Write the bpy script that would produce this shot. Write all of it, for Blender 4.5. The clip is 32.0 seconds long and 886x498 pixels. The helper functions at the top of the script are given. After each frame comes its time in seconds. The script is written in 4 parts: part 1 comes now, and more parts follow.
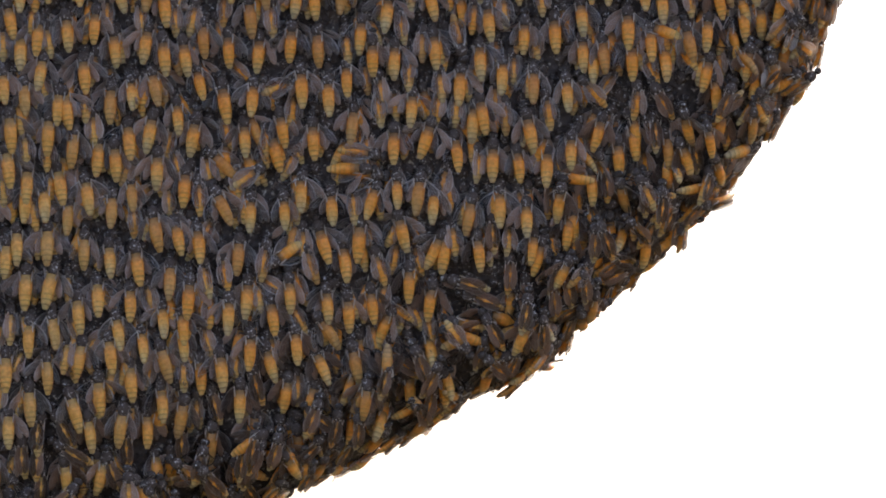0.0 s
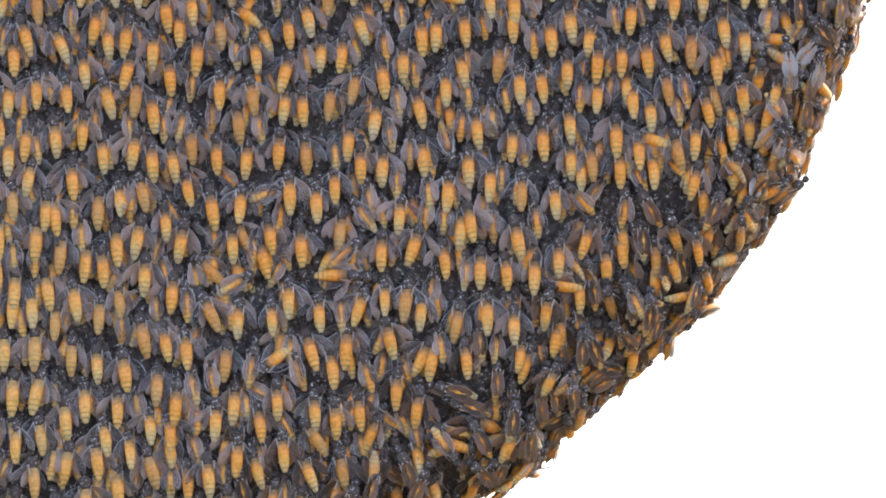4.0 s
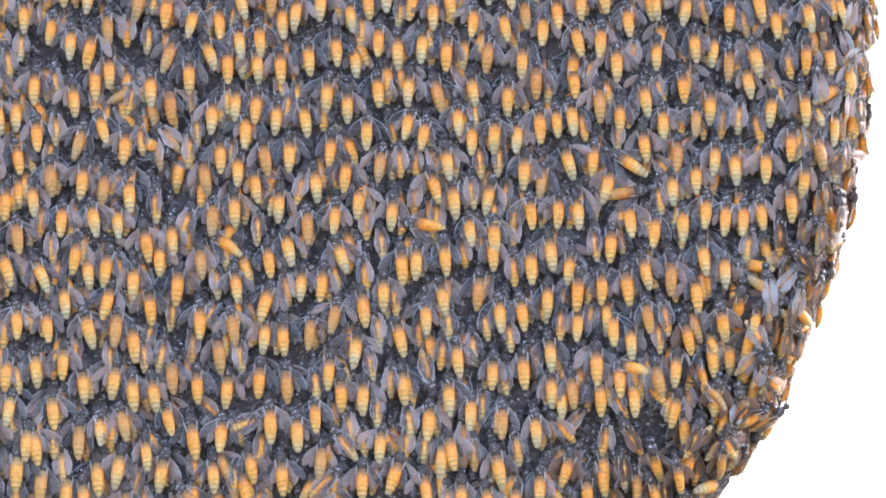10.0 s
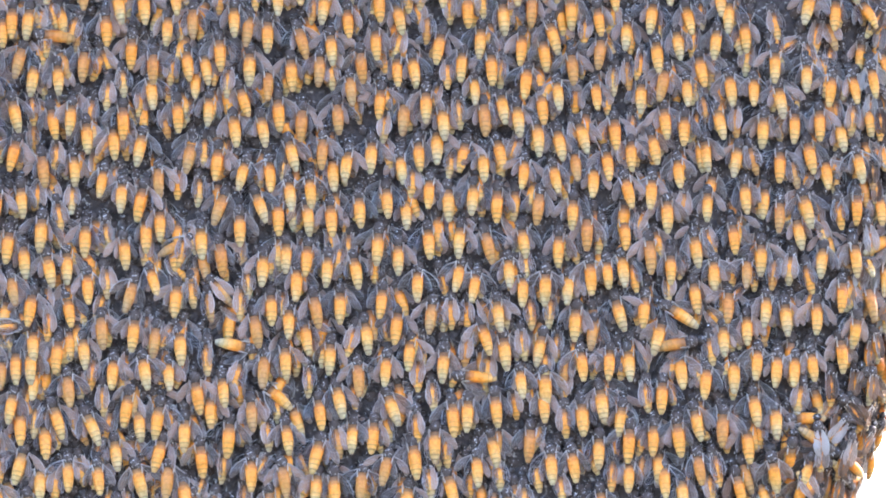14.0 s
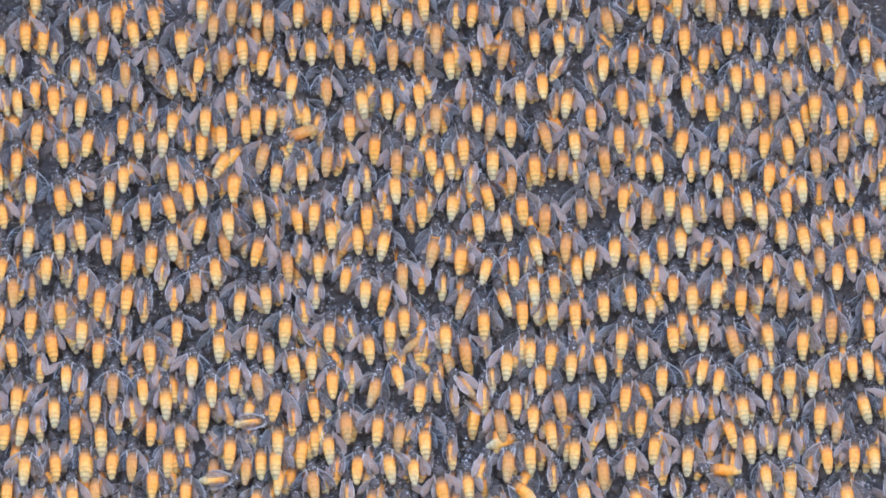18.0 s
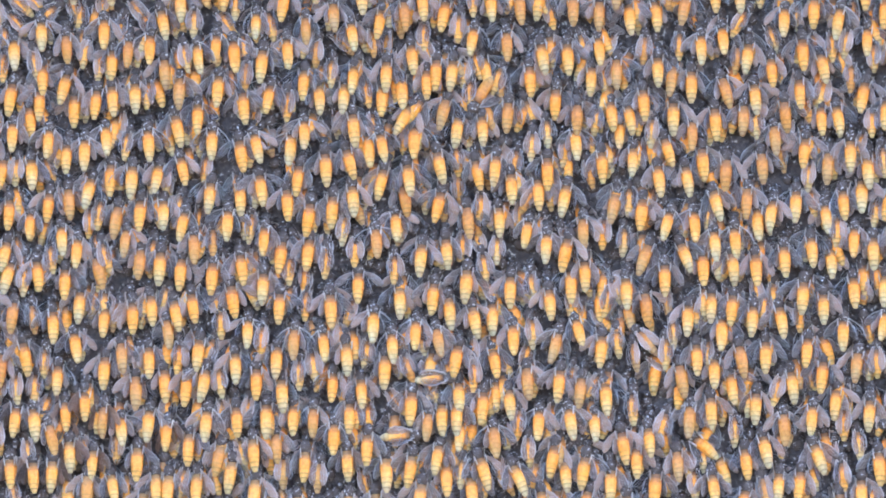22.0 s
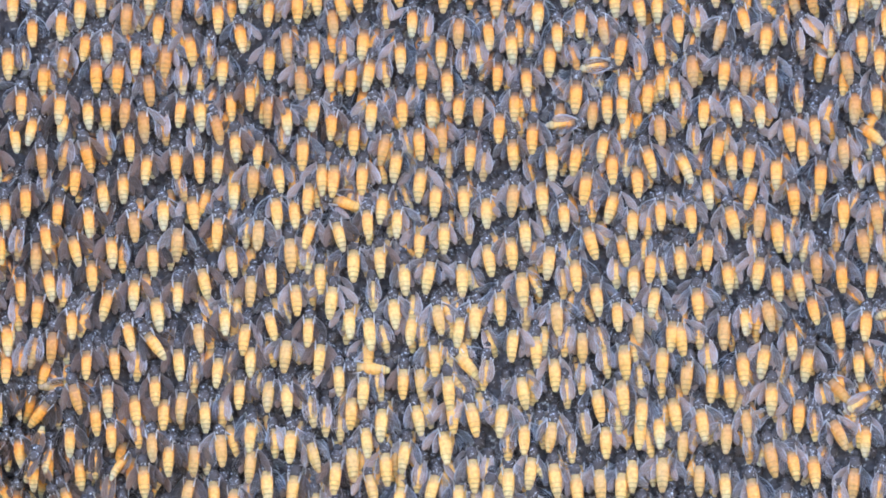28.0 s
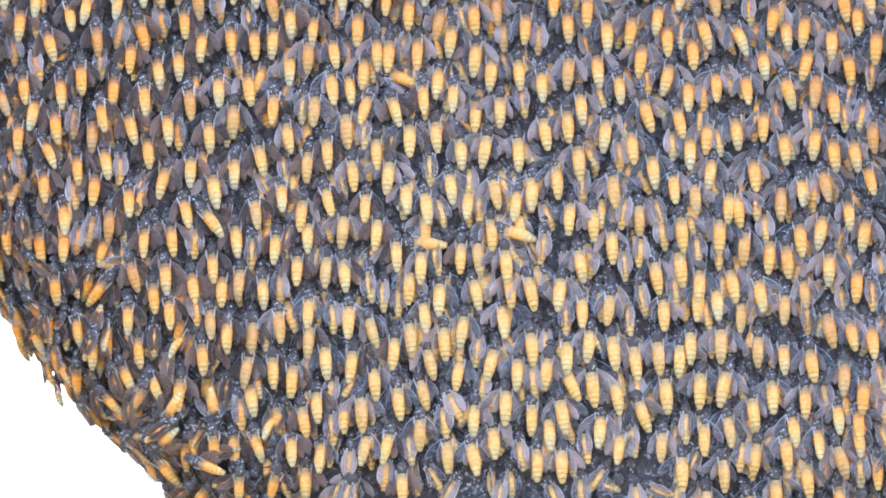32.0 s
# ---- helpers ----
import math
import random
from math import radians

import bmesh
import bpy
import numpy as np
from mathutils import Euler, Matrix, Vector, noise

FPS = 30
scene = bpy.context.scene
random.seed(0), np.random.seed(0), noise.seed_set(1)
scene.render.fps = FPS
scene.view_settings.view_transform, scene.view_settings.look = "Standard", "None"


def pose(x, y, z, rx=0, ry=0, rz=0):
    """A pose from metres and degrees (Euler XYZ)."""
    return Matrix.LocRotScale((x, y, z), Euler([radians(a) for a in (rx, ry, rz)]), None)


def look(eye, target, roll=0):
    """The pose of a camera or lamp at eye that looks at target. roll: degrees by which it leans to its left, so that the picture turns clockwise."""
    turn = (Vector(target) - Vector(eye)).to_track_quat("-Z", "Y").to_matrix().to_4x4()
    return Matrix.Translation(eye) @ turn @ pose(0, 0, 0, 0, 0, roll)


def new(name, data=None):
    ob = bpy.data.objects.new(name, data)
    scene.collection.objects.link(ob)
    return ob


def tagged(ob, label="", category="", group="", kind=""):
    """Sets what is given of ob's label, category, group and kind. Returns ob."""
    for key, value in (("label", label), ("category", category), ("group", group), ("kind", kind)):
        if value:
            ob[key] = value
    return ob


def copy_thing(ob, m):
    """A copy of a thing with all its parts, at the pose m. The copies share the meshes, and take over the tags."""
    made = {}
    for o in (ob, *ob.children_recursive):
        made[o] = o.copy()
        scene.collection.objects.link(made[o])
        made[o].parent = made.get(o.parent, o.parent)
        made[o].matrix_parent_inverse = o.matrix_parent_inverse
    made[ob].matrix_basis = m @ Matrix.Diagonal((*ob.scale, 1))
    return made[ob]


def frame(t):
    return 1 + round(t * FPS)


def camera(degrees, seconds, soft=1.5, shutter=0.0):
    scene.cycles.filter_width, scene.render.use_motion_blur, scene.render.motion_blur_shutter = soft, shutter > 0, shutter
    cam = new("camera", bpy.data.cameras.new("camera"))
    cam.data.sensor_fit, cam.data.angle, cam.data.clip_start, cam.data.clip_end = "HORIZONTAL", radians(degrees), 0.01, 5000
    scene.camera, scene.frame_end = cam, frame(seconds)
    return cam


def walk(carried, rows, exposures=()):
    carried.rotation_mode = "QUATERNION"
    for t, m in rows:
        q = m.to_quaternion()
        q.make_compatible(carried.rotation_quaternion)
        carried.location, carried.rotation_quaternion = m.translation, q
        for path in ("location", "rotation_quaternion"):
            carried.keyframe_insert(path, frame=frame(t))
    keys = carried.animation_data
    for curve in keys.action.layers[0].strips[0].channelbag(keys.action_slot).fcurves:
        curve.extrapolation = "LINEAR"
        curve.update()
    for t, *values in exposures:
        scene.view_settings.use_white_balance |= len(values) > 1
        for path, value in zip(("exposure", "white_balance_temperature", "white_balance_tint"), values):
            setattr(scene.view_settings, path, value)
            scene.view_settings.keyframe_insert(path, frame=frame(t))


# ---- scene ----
# A giant honey bee comb hanging from a limb, its whole face covered by rows of bees.
# U is the plan's unit, 0.18 mm; the comb's plan is (a, b): a to the right, b up, in U.
U = 0.00018
BASE = 1.89                     # height of the plan's origin over the ground
EYE = (0.0, -2.685, 1.6)
cam = camera(6.0, 32.0, 1.9)
# seconds, plan point at which the camera looks (a, b), lean
AIM = [
    (0.0, 554.3, -1025.0, -0.36),
    (0.5, 588.3, -1009.6, -0.27),
    (1.0, 620.1, -982.8, -0.12),
    (1.5, 628.9, -943.1, -0.16),
    (2.0, 626.9, -897.2, -0.16),
    (2.5, 613.9, -877.8, -0.13),
    (4.5, 560.0, -800.8, -0.13),
    (5.0, 592.9, -749.7, 0.16),
    (5.5, 627.6, -698.4, 0.22),
    (6.0, 631.6, -646.3, 0.06),
    (6.5, 636.9, -608.3, 0.00),
    (7.0, 643.3, -588.1, -0.17),
    (7.5, 647.2, -589.1, 0.06),
    (8.0, 667.3, -581.8, 0.03),
    (8.5, 654.5, -560.0, 0.07),
    (9.0, 630.6, -507.7, 0.00),
    (9.5, 610.8, -468.4, -0.27),
    (10.0, 613.8, -430.6, -0.38),
    (10.5, 620.2, -397.2, -0.30),
    (11.0, 629.2, -349.4, -0.34),
    (11.5, 616.6, -329.0, -0.53),
    (12.0, 634.1, -320.7, -0.71),
    (12.5, 618.6, -306.4, -0.58),
    (13.0, 591.5, -267.3, -0.52),
    (13.5, 550.5, -219.9, -0.42),
    (14.0, 525.4, -159.9, -0.49),
    (14.5, 469.9, -133.7, -0.44),
    (16.5, 281.4, -69.6, -0.34),
    (17.0, 224.9, -46.3, -0.42),
    (17.5, 156.2, -26.3, -0.51),
    (18.0, 94.1, 10.1, -0.60),
    (18.5, 33.3, 21.0, -0.58),
    (19.0, -4.8, 2.4, -0.45),
    (19.5, -38.8, -30.6, -0.63),
    (20.0, -84.1, -69.5, -0.82),
    (20.5, -123.1, -84.0, -0.78),
    (21.0, -146.0, -72.2, -0.88),
    (21.5, -207.9, -61.6, -0.73),
    (22.0, -227.6, -64.7, -0.56),
    (22.5, -242.9, -82.5, -0.46),
    (23.0, -278.5, -105.2, -0.47),
    (23.5, -324.9, -144.3, -0.38),
    (24.0, -390.3, -183.9, -0.40),
    (24.5, -449.0, -218.2, -0.34),
    (25.0, -497.3, -269.5, -0.39),
    (25.5, -518.2, -314.2, -0.60),
    (27.5, -517.2, -539.9, -0.78),
    (28.0, -526.7, -615.0, -0.79),
    (28.5, -565.1, -662.7, -0.90),
    (29.0, -605.5, -697.2, -0.99),
    (29.5, -638.2, -733.4, -0.98),
    (30.0, -649.9, -792.1, -0.89),
    (30.5, -649.0, -815.5, -0.74),
    (31.0, -658.2, -799.5, -0.86),
    (31.5, -637.8, -800.7, -1.16),
    (32.0, -631.3, -835.4, -1.38),
]
walk(cam, [(t, look(EYE, (a * U, 0, BASE + b * U), lean)) for t, a, b, lean in AIM],
     exposures=[(0.0, 1.84, 7150, 17.0), (0.5, 1.51, 7150, 17.0), (1.0, 1.26, 7150, 17.0), (1.5, 1.04, 7150, 17.0), (2.0, 0.96, 7150, 17.0), (2.5, 1.18, 7150, 17.0),
                (4.0, 2.95, 6810, 14.8), (4.5, 3.14, 6660, 13.8), (6.0, 3.22, 6510, 12.8), (9.0, 3.43, 6260, 12.8), (10.0, 3.55, 6210, 12.8), (13.0, 3.63, 6210, 13.3),
                (14.0, 3.74, 6180, 13.2), (18.0, 3.76, 6210, 13.6), (20.0, 3.89, 6200, 13.8), (25.0, 3.94, 6110, 13.3), (28.0, 3.89, 5950, 12.3), (32.0, 3.89, 5950, 12.3)])

# ---- light: a bright hazy sky, a weak wide sun ----
world = bpy.data.worlds.new("sky")
world.use_nodes = True
scene.world = world
wn = world.node_tree
sky = wn.nodes.new("ShaderNodeTexSky")
sky.sky_type = "NISHITA"
sky.sun_disc = False
sky.sun_elevation, sky.sun_rotation = radians(42), radians(42)
sky.air_density, sky.dust_density, sky.ozone_density = 0.55, 2.5, 1.0
wn.links.new(sky.outputs[0], wn.nodes["Background"].inputs[0])
wn.nodes["Background"].inputs[1].default_value = 0.15
sun = new("sun", bpy.data.lights.new("sun", "SUN"))
sun.data.energy, sun.data.angle, sun.data.color = 2.0, radians(20), (1.0, 0.95, 0.88)
sun.matrix_world = look((5.4, 6.0, 9.2), (0, 0, 2))


# ---- materials ----
class Nodes:
    """A short hand for node materials."""

    def __init__(self, name):
        self.m = bpy.data.materials.new(name)
        self.m.use_nodes = True
        self.t = self.m.node_tree
        self.b = self.t.nodes["Principled BSDF"]

    def add(self, kind, **given):
        n = self.t.nodes.new("ShaderNode" + kind)
        for k, v in given.items():
            n.inputs[k.replace("_", " ")].default_value = v
        return n

    def join(self, a, b):
        self.t.links.new(a, b)

    def math(self, op, a, b=None, clamp=False):
        n = self.t.nodes.new("ShaderNodeMath")
        n.operation, n.use_clamp = op, clamp
        for i, v in enumerate((a, b)):
            if v is None:
                continue
            if isinstance(v, (int, float)):
                n.inputs[i].default_value = v
            else:
                self.join(v, n.inputs[i])
        return n.outputs[0]

    def ramp(self, fac, stops, smooth=False):
        n = self.t.nodes.new("ShaderNodeValToRGB")
        e = n.color_ramp.elements
        while len(e) < len(stops):
            e.new(0.5)
        for el, (p, c) in zip(e, stops):
            el.position, el.color = p, (*c, 1)
        if smooth:
            n.color_ramp.interpolation = "EASE"
        self.join(fac, n.inputs[0])
        return n.outputs[0]

    def mix(self, fac, a, b, blend="MIX"):
        n = self.t.nodes.new("ShaderNodeMix")
        n.data_type, n.blend_type = "RGBA", blend
        for sock, v in ((n.inputs[0], fac), (n.inputs[6], a), (n.inputs[7], b)):
            if isinstance(v, tuple):
                sock.default_value = (*v, 1)
            elif isinstance(v, (int, float)):
                sock.default_value = v
            else:
                self.join(v, sock)
        return n.outputs[2]

    def each(self):
        """A random number of its own for every piece of a mesh and every object."""
        g, o = self.add("NewGeometry"), self.add("ObjectInfo")
        return self.math("FRACT", self.math("ADD", g.outputs["Random Per Island"], o.outputs["Random"]))

    def uv(self):
        s = self.add("SeparateXYZ")
        self.join(self.add("TexCoord").outputs["UV"], s.inputs[0])
        return s.outputs[0], s.outputs[1]

    def bump(self, height, strength, distance):
        n = self.add("Bump", Strength=strength, Distance=distance)
        self.join(height, n.inputs["Height"])
        self.join(n.outputs[0], self.b.inputs["Normal"])

    def noise(self, scale, detail=3.0):
        n = self.add("TexNoise", Scale=scale, Detail=detail)
        self.join(self.add("TexCoord").outputs["Object"], n.inputs["Vector"])
        return n.outputs[0]

    def set(self, **given):
        for k, v in given.items():
            self.b.inputs[k.replace("_", " ")].default_value = v
        return self.m


def abdomen_material():
    n = Nodes("bee_abdomen")
    along, _ = n.uv()
    own = n.each()
    wander = n.math("MULTIPLY", n.math("SUBTRACT", n.noise(420.0, 2.0), 0.5), 0.16)
    shift = n.math("ADD", n.math("ADD", along, wander), n.math("MULTIPLY", n.math("SUBTRACT", own, 0.5), 0.30))
    base = n.ramp(shift, [(0.0, (0.60, 0.175, 0.022)), (0.18, (0.79, 0.26, 0.028)), (0.46, (0.82, 0.31, 0.042)),
                          (0.66, (0.78, 0.385, 0.095)), (0.82, (0.60, 0.40, 0.165)), (1.0, (0.47, 0.385, 0.235))])
    # the first plate is dull brown with short fur
    base = n.mix(n.ramp(along, [(0.04, (0.9, 0.9, 0.9)), (0.30, (0.0, 0.0, 0.0))], True), base, (0.14, 0.075, 0.036))
    # soft brown rings at the joints between the plates, only towards the tip, which is dark
    ring = n.math("PINGPONG", n.math("MULTIPLY", along, 7.0), 0.5)
    dark = n.math("MULTIPLY", n.ramp(ring, [(0.06, (1, 1, 1)), (0.24, (0, 0, 0))], True), n.ramp(along, [(0.40, (0.0, 0.0, 0.0)), (0.62, (0.34, 0.34, 0.34)), (0.90, (0.60, 0.60, 0.60))]))
    brown = n.math("GREATER_THAN", n.math("FRACT", n.math("MULTIPLY", own, 7.3)), 0.84)
    base = n.mix(n.math("MULTIPLY", brown, 0.5), base, (0.34, 0.14, 0.045))
    # abdomens blend to a paler yellow low and left, less at the far left
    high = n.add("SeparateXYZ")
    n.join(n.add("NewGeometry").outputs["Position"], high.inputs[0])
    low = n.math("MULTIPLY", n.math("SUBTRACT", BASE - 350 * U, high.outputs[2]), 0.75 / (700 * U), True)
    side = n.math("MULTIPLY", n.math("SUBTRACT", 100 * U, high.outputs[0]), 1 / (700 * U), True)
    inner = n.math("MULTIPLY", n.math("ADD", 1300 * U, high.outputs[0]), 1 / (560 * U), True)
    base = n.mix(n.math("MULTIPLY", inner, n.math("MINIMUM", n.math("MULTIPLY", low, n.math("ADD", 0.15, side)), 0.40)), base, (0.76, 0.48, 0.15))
    col = n.mix(dark, base, (0.13, 0.075, 0.035))
    spot = n.ramp(n.noise(900.0), [(0.30, (0.76, 0.72, 0.68)), (0.60, (1.06, 1.06, 1.06))])
    n.join(n.mix(1.0, col, spot, "MULTIPLY"), n.b.inputs["Base Color"])
    n.bump(n.noise(2600.0), 0.35, 0.0003)
    return n.set(Roughness=0.40, Specular_IOR_Level=0.30, Subsurface_Weight=0.10, Subsurface_Scale=0.002)


def fur_material(name, colour, pale, rough):
    n = Nodes(name)
    # pale specks: small glints on the hairs, put into the colour
    glint_speck = n.ramp(n.noise(1500.0, 3.0), [(0.58, colour), (0.70, pale)])
    n.join(glint_speck, n.b.inputs["Base Color"])
    n.bump(n.noise(3200.0), 0.5, 0.0003)
    return n.set(Roughness=rough, Specular_IOR_Level=0.20)


def wing_material(name, clear, middle, brown, thin, spread, veins, glow_share, mottle=0.5, gloss=0.45):
    n = Nodes(name)
    along, across = n.uv()
    own = n.each()
    cloud = n.math("ADD", own, n.math("MULTIPLY", n.math("SUBTRACT", n.noise(520.0, 2.0), 0.5), mottle))
    smoke = n.ramp(cloud, [(0.20, clear), (0.50, middle), (0.88, brown)])
    wave = n.math("ADD", n.math("MULTIPLY", across, 3.6), n.math("MULTIPLY", n.math("SINE", n.math("MULTIPLY", along, 3.0)), 0.5))
    length_vein = n.math("LESS_THAN", n.math("PINGPONG", wave, 0.5), 0.075)
    cross_vein = n.math("LESS_THAN", n.math("PINGPONG", n.math("ADD", n.math("MULTIPLY", along, 3.1), n.math("MULTIPLY", across, 0.8)), 0.5), 0.03)
    line = n.math("MAXIMUM", length_vein, cross_vein)
    puddle = n.noise(260.0, 2.0)
    rib = n.math("LESS_THAN", across, 0.10)
    base = n.math("LESS_THAN", along, 0.05)
    col = n.mix(n.math("MULTIPLY", line, veins), smoke, (0.44, 0.41, 0.39))
    col = n.mix(n.math("MAXIMUM", n.math("MULTIPLY", rib, n.ramp(along, [(0.06, (0.5, 0.5, 0.5)), (0.2, (0.03, 0.03, 0.03))])), base), col, (0.62, 0.53, 0.44))
    # the wing's pale margin, with the highlight along its edges put into the colour
    margin_glint = n.math("MAXIMUM", n.math("LESS_THAN", across, 0.07), n.math("GREATER_THAN", across, 0.95))
    col = n.mix(n.math("MULTIPLY", margin_glint, 0.68 * veins), col, (0.45, 0.44, 0.43))
    n.join(col, n.b.inputs["Base Color"])
    thick = n.math("ADD", n.math("ADD", thin, n.math("MULTIPLY", own, spread)), n.math("MULTIPLY", n.math("MAXIMUM", n.math("MULTIPLY", line, 0.5), n.math("MAXIMUM", rib, base)), 0.38))
    n.join(thick, n.b.inputs["Alpha"])
    n.bump(n.math("ADD", n.math("MULTIPLY", puddle, 3.0), line), 0.7, 0.0005)
    # the thin membrane lets light through from behind
    glow = n.add("BsdfTranslucent", Color=(0.85, 0.74, 0.62, 1))
    both = n.add("MixShader", Fac=glow_share)
    n.join(n.b.outputs[0], both.inputs[1])
    clear_skin = n.add("BsdfTransparent")
    veil = n.add("MixShader")
    n.join(thick, veil.inputs[0])
    n.join(clear_skin.outputs[0], veil.inputs[1])
    n.join(glow.outputs[0], veil.inputs[2])
    n.join(veil.outputs[0], both.inputs[2])
    n.join(both.outputs[0], n.t.nodes["Material Output"].inputs[0])
    return n.set(Roughness=0.23, Specular_IOR_Level=gloss)


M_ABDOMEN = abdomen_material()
M_THORAX = fur_material("bee_thorax", (0.084, 0.060, 0.048), (0.56, 0.50, 0.45), 0.8)
M_HEAD = fur_material("bee_head", (0.054, 0.040, 0.033), (0.60, 0.56, 0.53), 0.5)
M_WING = wing_material("bee_wing", (0.026, 0.028, 0.033), (0.120, 0.082, 0.062), (0.44, 0.25, 0.165), 0.52, 0.34, 0.8, 0.30, 0.6, 0.38)
M_FOLDED = wing_material("bee_wing_folded", (0.05, 0.034, 0.026), (0.20, 0.115, 0.075), (0.54, 0.31, 0.20), 0.26, 0.46, 1.0, 0.25, 0.9, 0.3)
M_LEG = fur_material("bee_leg", (0.035, 0.026, 0.021), (0.16, 0.11, 0.08), 0.45)
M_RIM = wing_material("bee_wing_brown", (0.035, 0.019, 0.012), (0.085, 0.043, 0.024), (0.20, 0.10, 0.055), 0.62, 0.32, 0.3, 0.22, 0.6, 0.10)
# brighter copy of the wing: backlight and sky glints on the right rim as colour
M_GLINT = wing_material("bee_wing_glint", (0.16, 0.14, 0.13), (0.38, 0.34, 0.32), (0.58, 0.53, 0.49), 0.62, 0.32, 0.9, 0.5)
MATS = [M_ABDOMEN, M_THORAX, M_HEAD, M_WING, M_LEG, M_FOLDED, M_GLINT, M_RIM]


def comb_material():
    n = Nodes("comb_wax")
    # the palest stop sets glint specks into the colour of the dark gaps
    c = n.ramp(n.noise(700.0, 4.0), [(0.3, (0.030, 0.021, 0.017)), (0.60, (0.075, 0.052, 0.042)), (0.70, (0.42, 0.37, 0.31))])
    n.join(c, n.b.inputs["Base Color"])
    n.bump(n.noise(420.0, 5.0), 0.8, 0.002)
    return n.set(Roughness=0.55, Specular_IOR_Level=0.35)


def bark_material():
    n = Nodes("bark")
    w = n.add("TexNoise", Scale=9.0, Detail=8.0, Distortion=0.8)
    mp = n.add("Mapping")
    mp.inputs["Scale"].default_value = (0.35, 1.6, 1.6)
    n.join(n.add("TexCoord").outputs["Object"], mp.inputs[0])
    n.join(mp.outputs[0], w.inputs["Vector"])
    n.join(n.ramp(w.outputs[0], [(0.3, (0.045, 0.034, 0.026)), (0.55, (0.13, 0.10, 0.078)), (0.75, (0.24, 0.20, 0.165))]), n.b.inputs["Base Color"])
    n.bump(w.outputs[0], 0.9, 0.03)
    return n.set(Roughness=0.9)


def ground_material():
    n = Nodes("dry_grass_ground")
    n.join(n.mix(n.noise(0.35, 6.0), (0.025, 0.032, 0.012), (0.055, 0.045, 0.028)), n.b.inputs["Base Color"])
    n.bump(n.noise(14.0, 6.0), 0.6, 0.05)
    return n.set(Roughness=0.95)


# ---- the comb's form ----
OUTLINE = [(1300, 980), (1376, 520), (1398, 130), (1386, -160), (1334, -410), (1258, -620), (1160, -785), (1035, -945),
           (880, -1092), (745, -1215), (590, -1300), (350, -1425), (60, -1530), (-300, -1600), (-680, -1565), (-930, -1430),
           (-1110, -1285), (-1255, -1130), (-1400, -960), (-1500, -740), (-1560, -420), (-1580, 0), (-1575, 420), (-1500, 980)]
CENTRE = np.array((-80.0, -250.0))
HALF = 150.0                    # half the comb's thickness with its bees, in U


def smooth_loop(points, steps):
    """A closed Catmull-Rom curve through the points."""
    p = np.array(points, float)
    out = []
    for i in range(len(p)):
        a, b, c, d = p[i - 1], p[i], p[(i + 1) % len(p)], p[(i + 2) % len(p)]
        for s in np.arange(steps) / steps:
            out.append(0.5 * (2 * b + (c - a) * s + (2 * a - 5 * b + 4 * c - d) * s * s + (3 * b - a - 3 * c + d) * s ** 3))
    return np.array(out)


EDGE = smooth_loop(OUTLINE, 10)
for k in range(len(EDGE)):
    out = EDGE[k] - CENTRE
    x, z = EDGE[k]
    EDGE[k] += out / np.hypot(*out) * (9 * noise.noise((x / 70, z / 70, 2.2)) + 6 * noise.noise((x / 30, z / 30, 6.1)) - 4)
EDGE_NEXT = np.roll(EDGE, -1, axis=0)


def to_edge(a, b):
    """Distance to the outline (inside: positive) and the outward direction there."""
    p = np.array((a, b))
    d = EDGE_NEXT - EDGE
    s = np.clip(((p - EDGE) * d).sum(1) / (d * d).sum(1), 0, 1)
    near = EDGE + d * s[:, None]
    gap = np.hypot(*(p - near).T)
    i = int(gap.argmin())
    out = np.array((-d[i][1], d[i][0]))
    out /= np.hypot(*out)
    if np.dot(out, near[i] - CENTRE) < 0:
        out = -out
    inside = np.dot(p - near[i], out) <= 0
    return (gap[i] if inside else -gap[i]), out, near[i]


def depth(a, b):
    """How far the comb's face lies behind its front plane, in U."""
    d, out, _ = to_edge(a, b)
    round_in = 150 + 290 * max(0.0, -out[1]) ** 2
    k = 1 - min(max(d / round_in, 0.0), 1.0)
    swell = 9 * noise.noise((a / 330, b / 330, 1.7)) + 5 * noise.noise((a / 120, b / 120, 5.2))
    dent = 46 * math.exp(-(((a - 1010) / 210) ** 2 + ((b - 440) / 150) ** 2))
    return HALF * (1 - math.sqrt(max(0.0, 1 - k * k))) + (swell + dent) * (1 - k)


def place(a, b, y):
    return Vector((a * U, y * U, BASE + b * U))


def face_frame(a, b, lift):
    """A pose on the comb's face: x right, y into the comb, z up along the face."""
    e = 6.0
    y = depth(a, b)
    n = Vector((depth(a + e, b) - depth(a - e, b), -2 * e, depth(a, b + e) - depth(a, b - e))).normalized()
    right = Vector((0, 0, 1)).cross(n)
    right = (-right if right.x < 0 else right)
    right = right.normalized() if right.length > 1e-3 else Vector((1, 0, 0))
    up = right.cross(-n).normalized()
    up = up if up.z > 0 else -up
    m = Matrix((right, -n, up)).transposed().to_4x4()
    m.translation = place(a, b, y) + n * lift * U
    return m


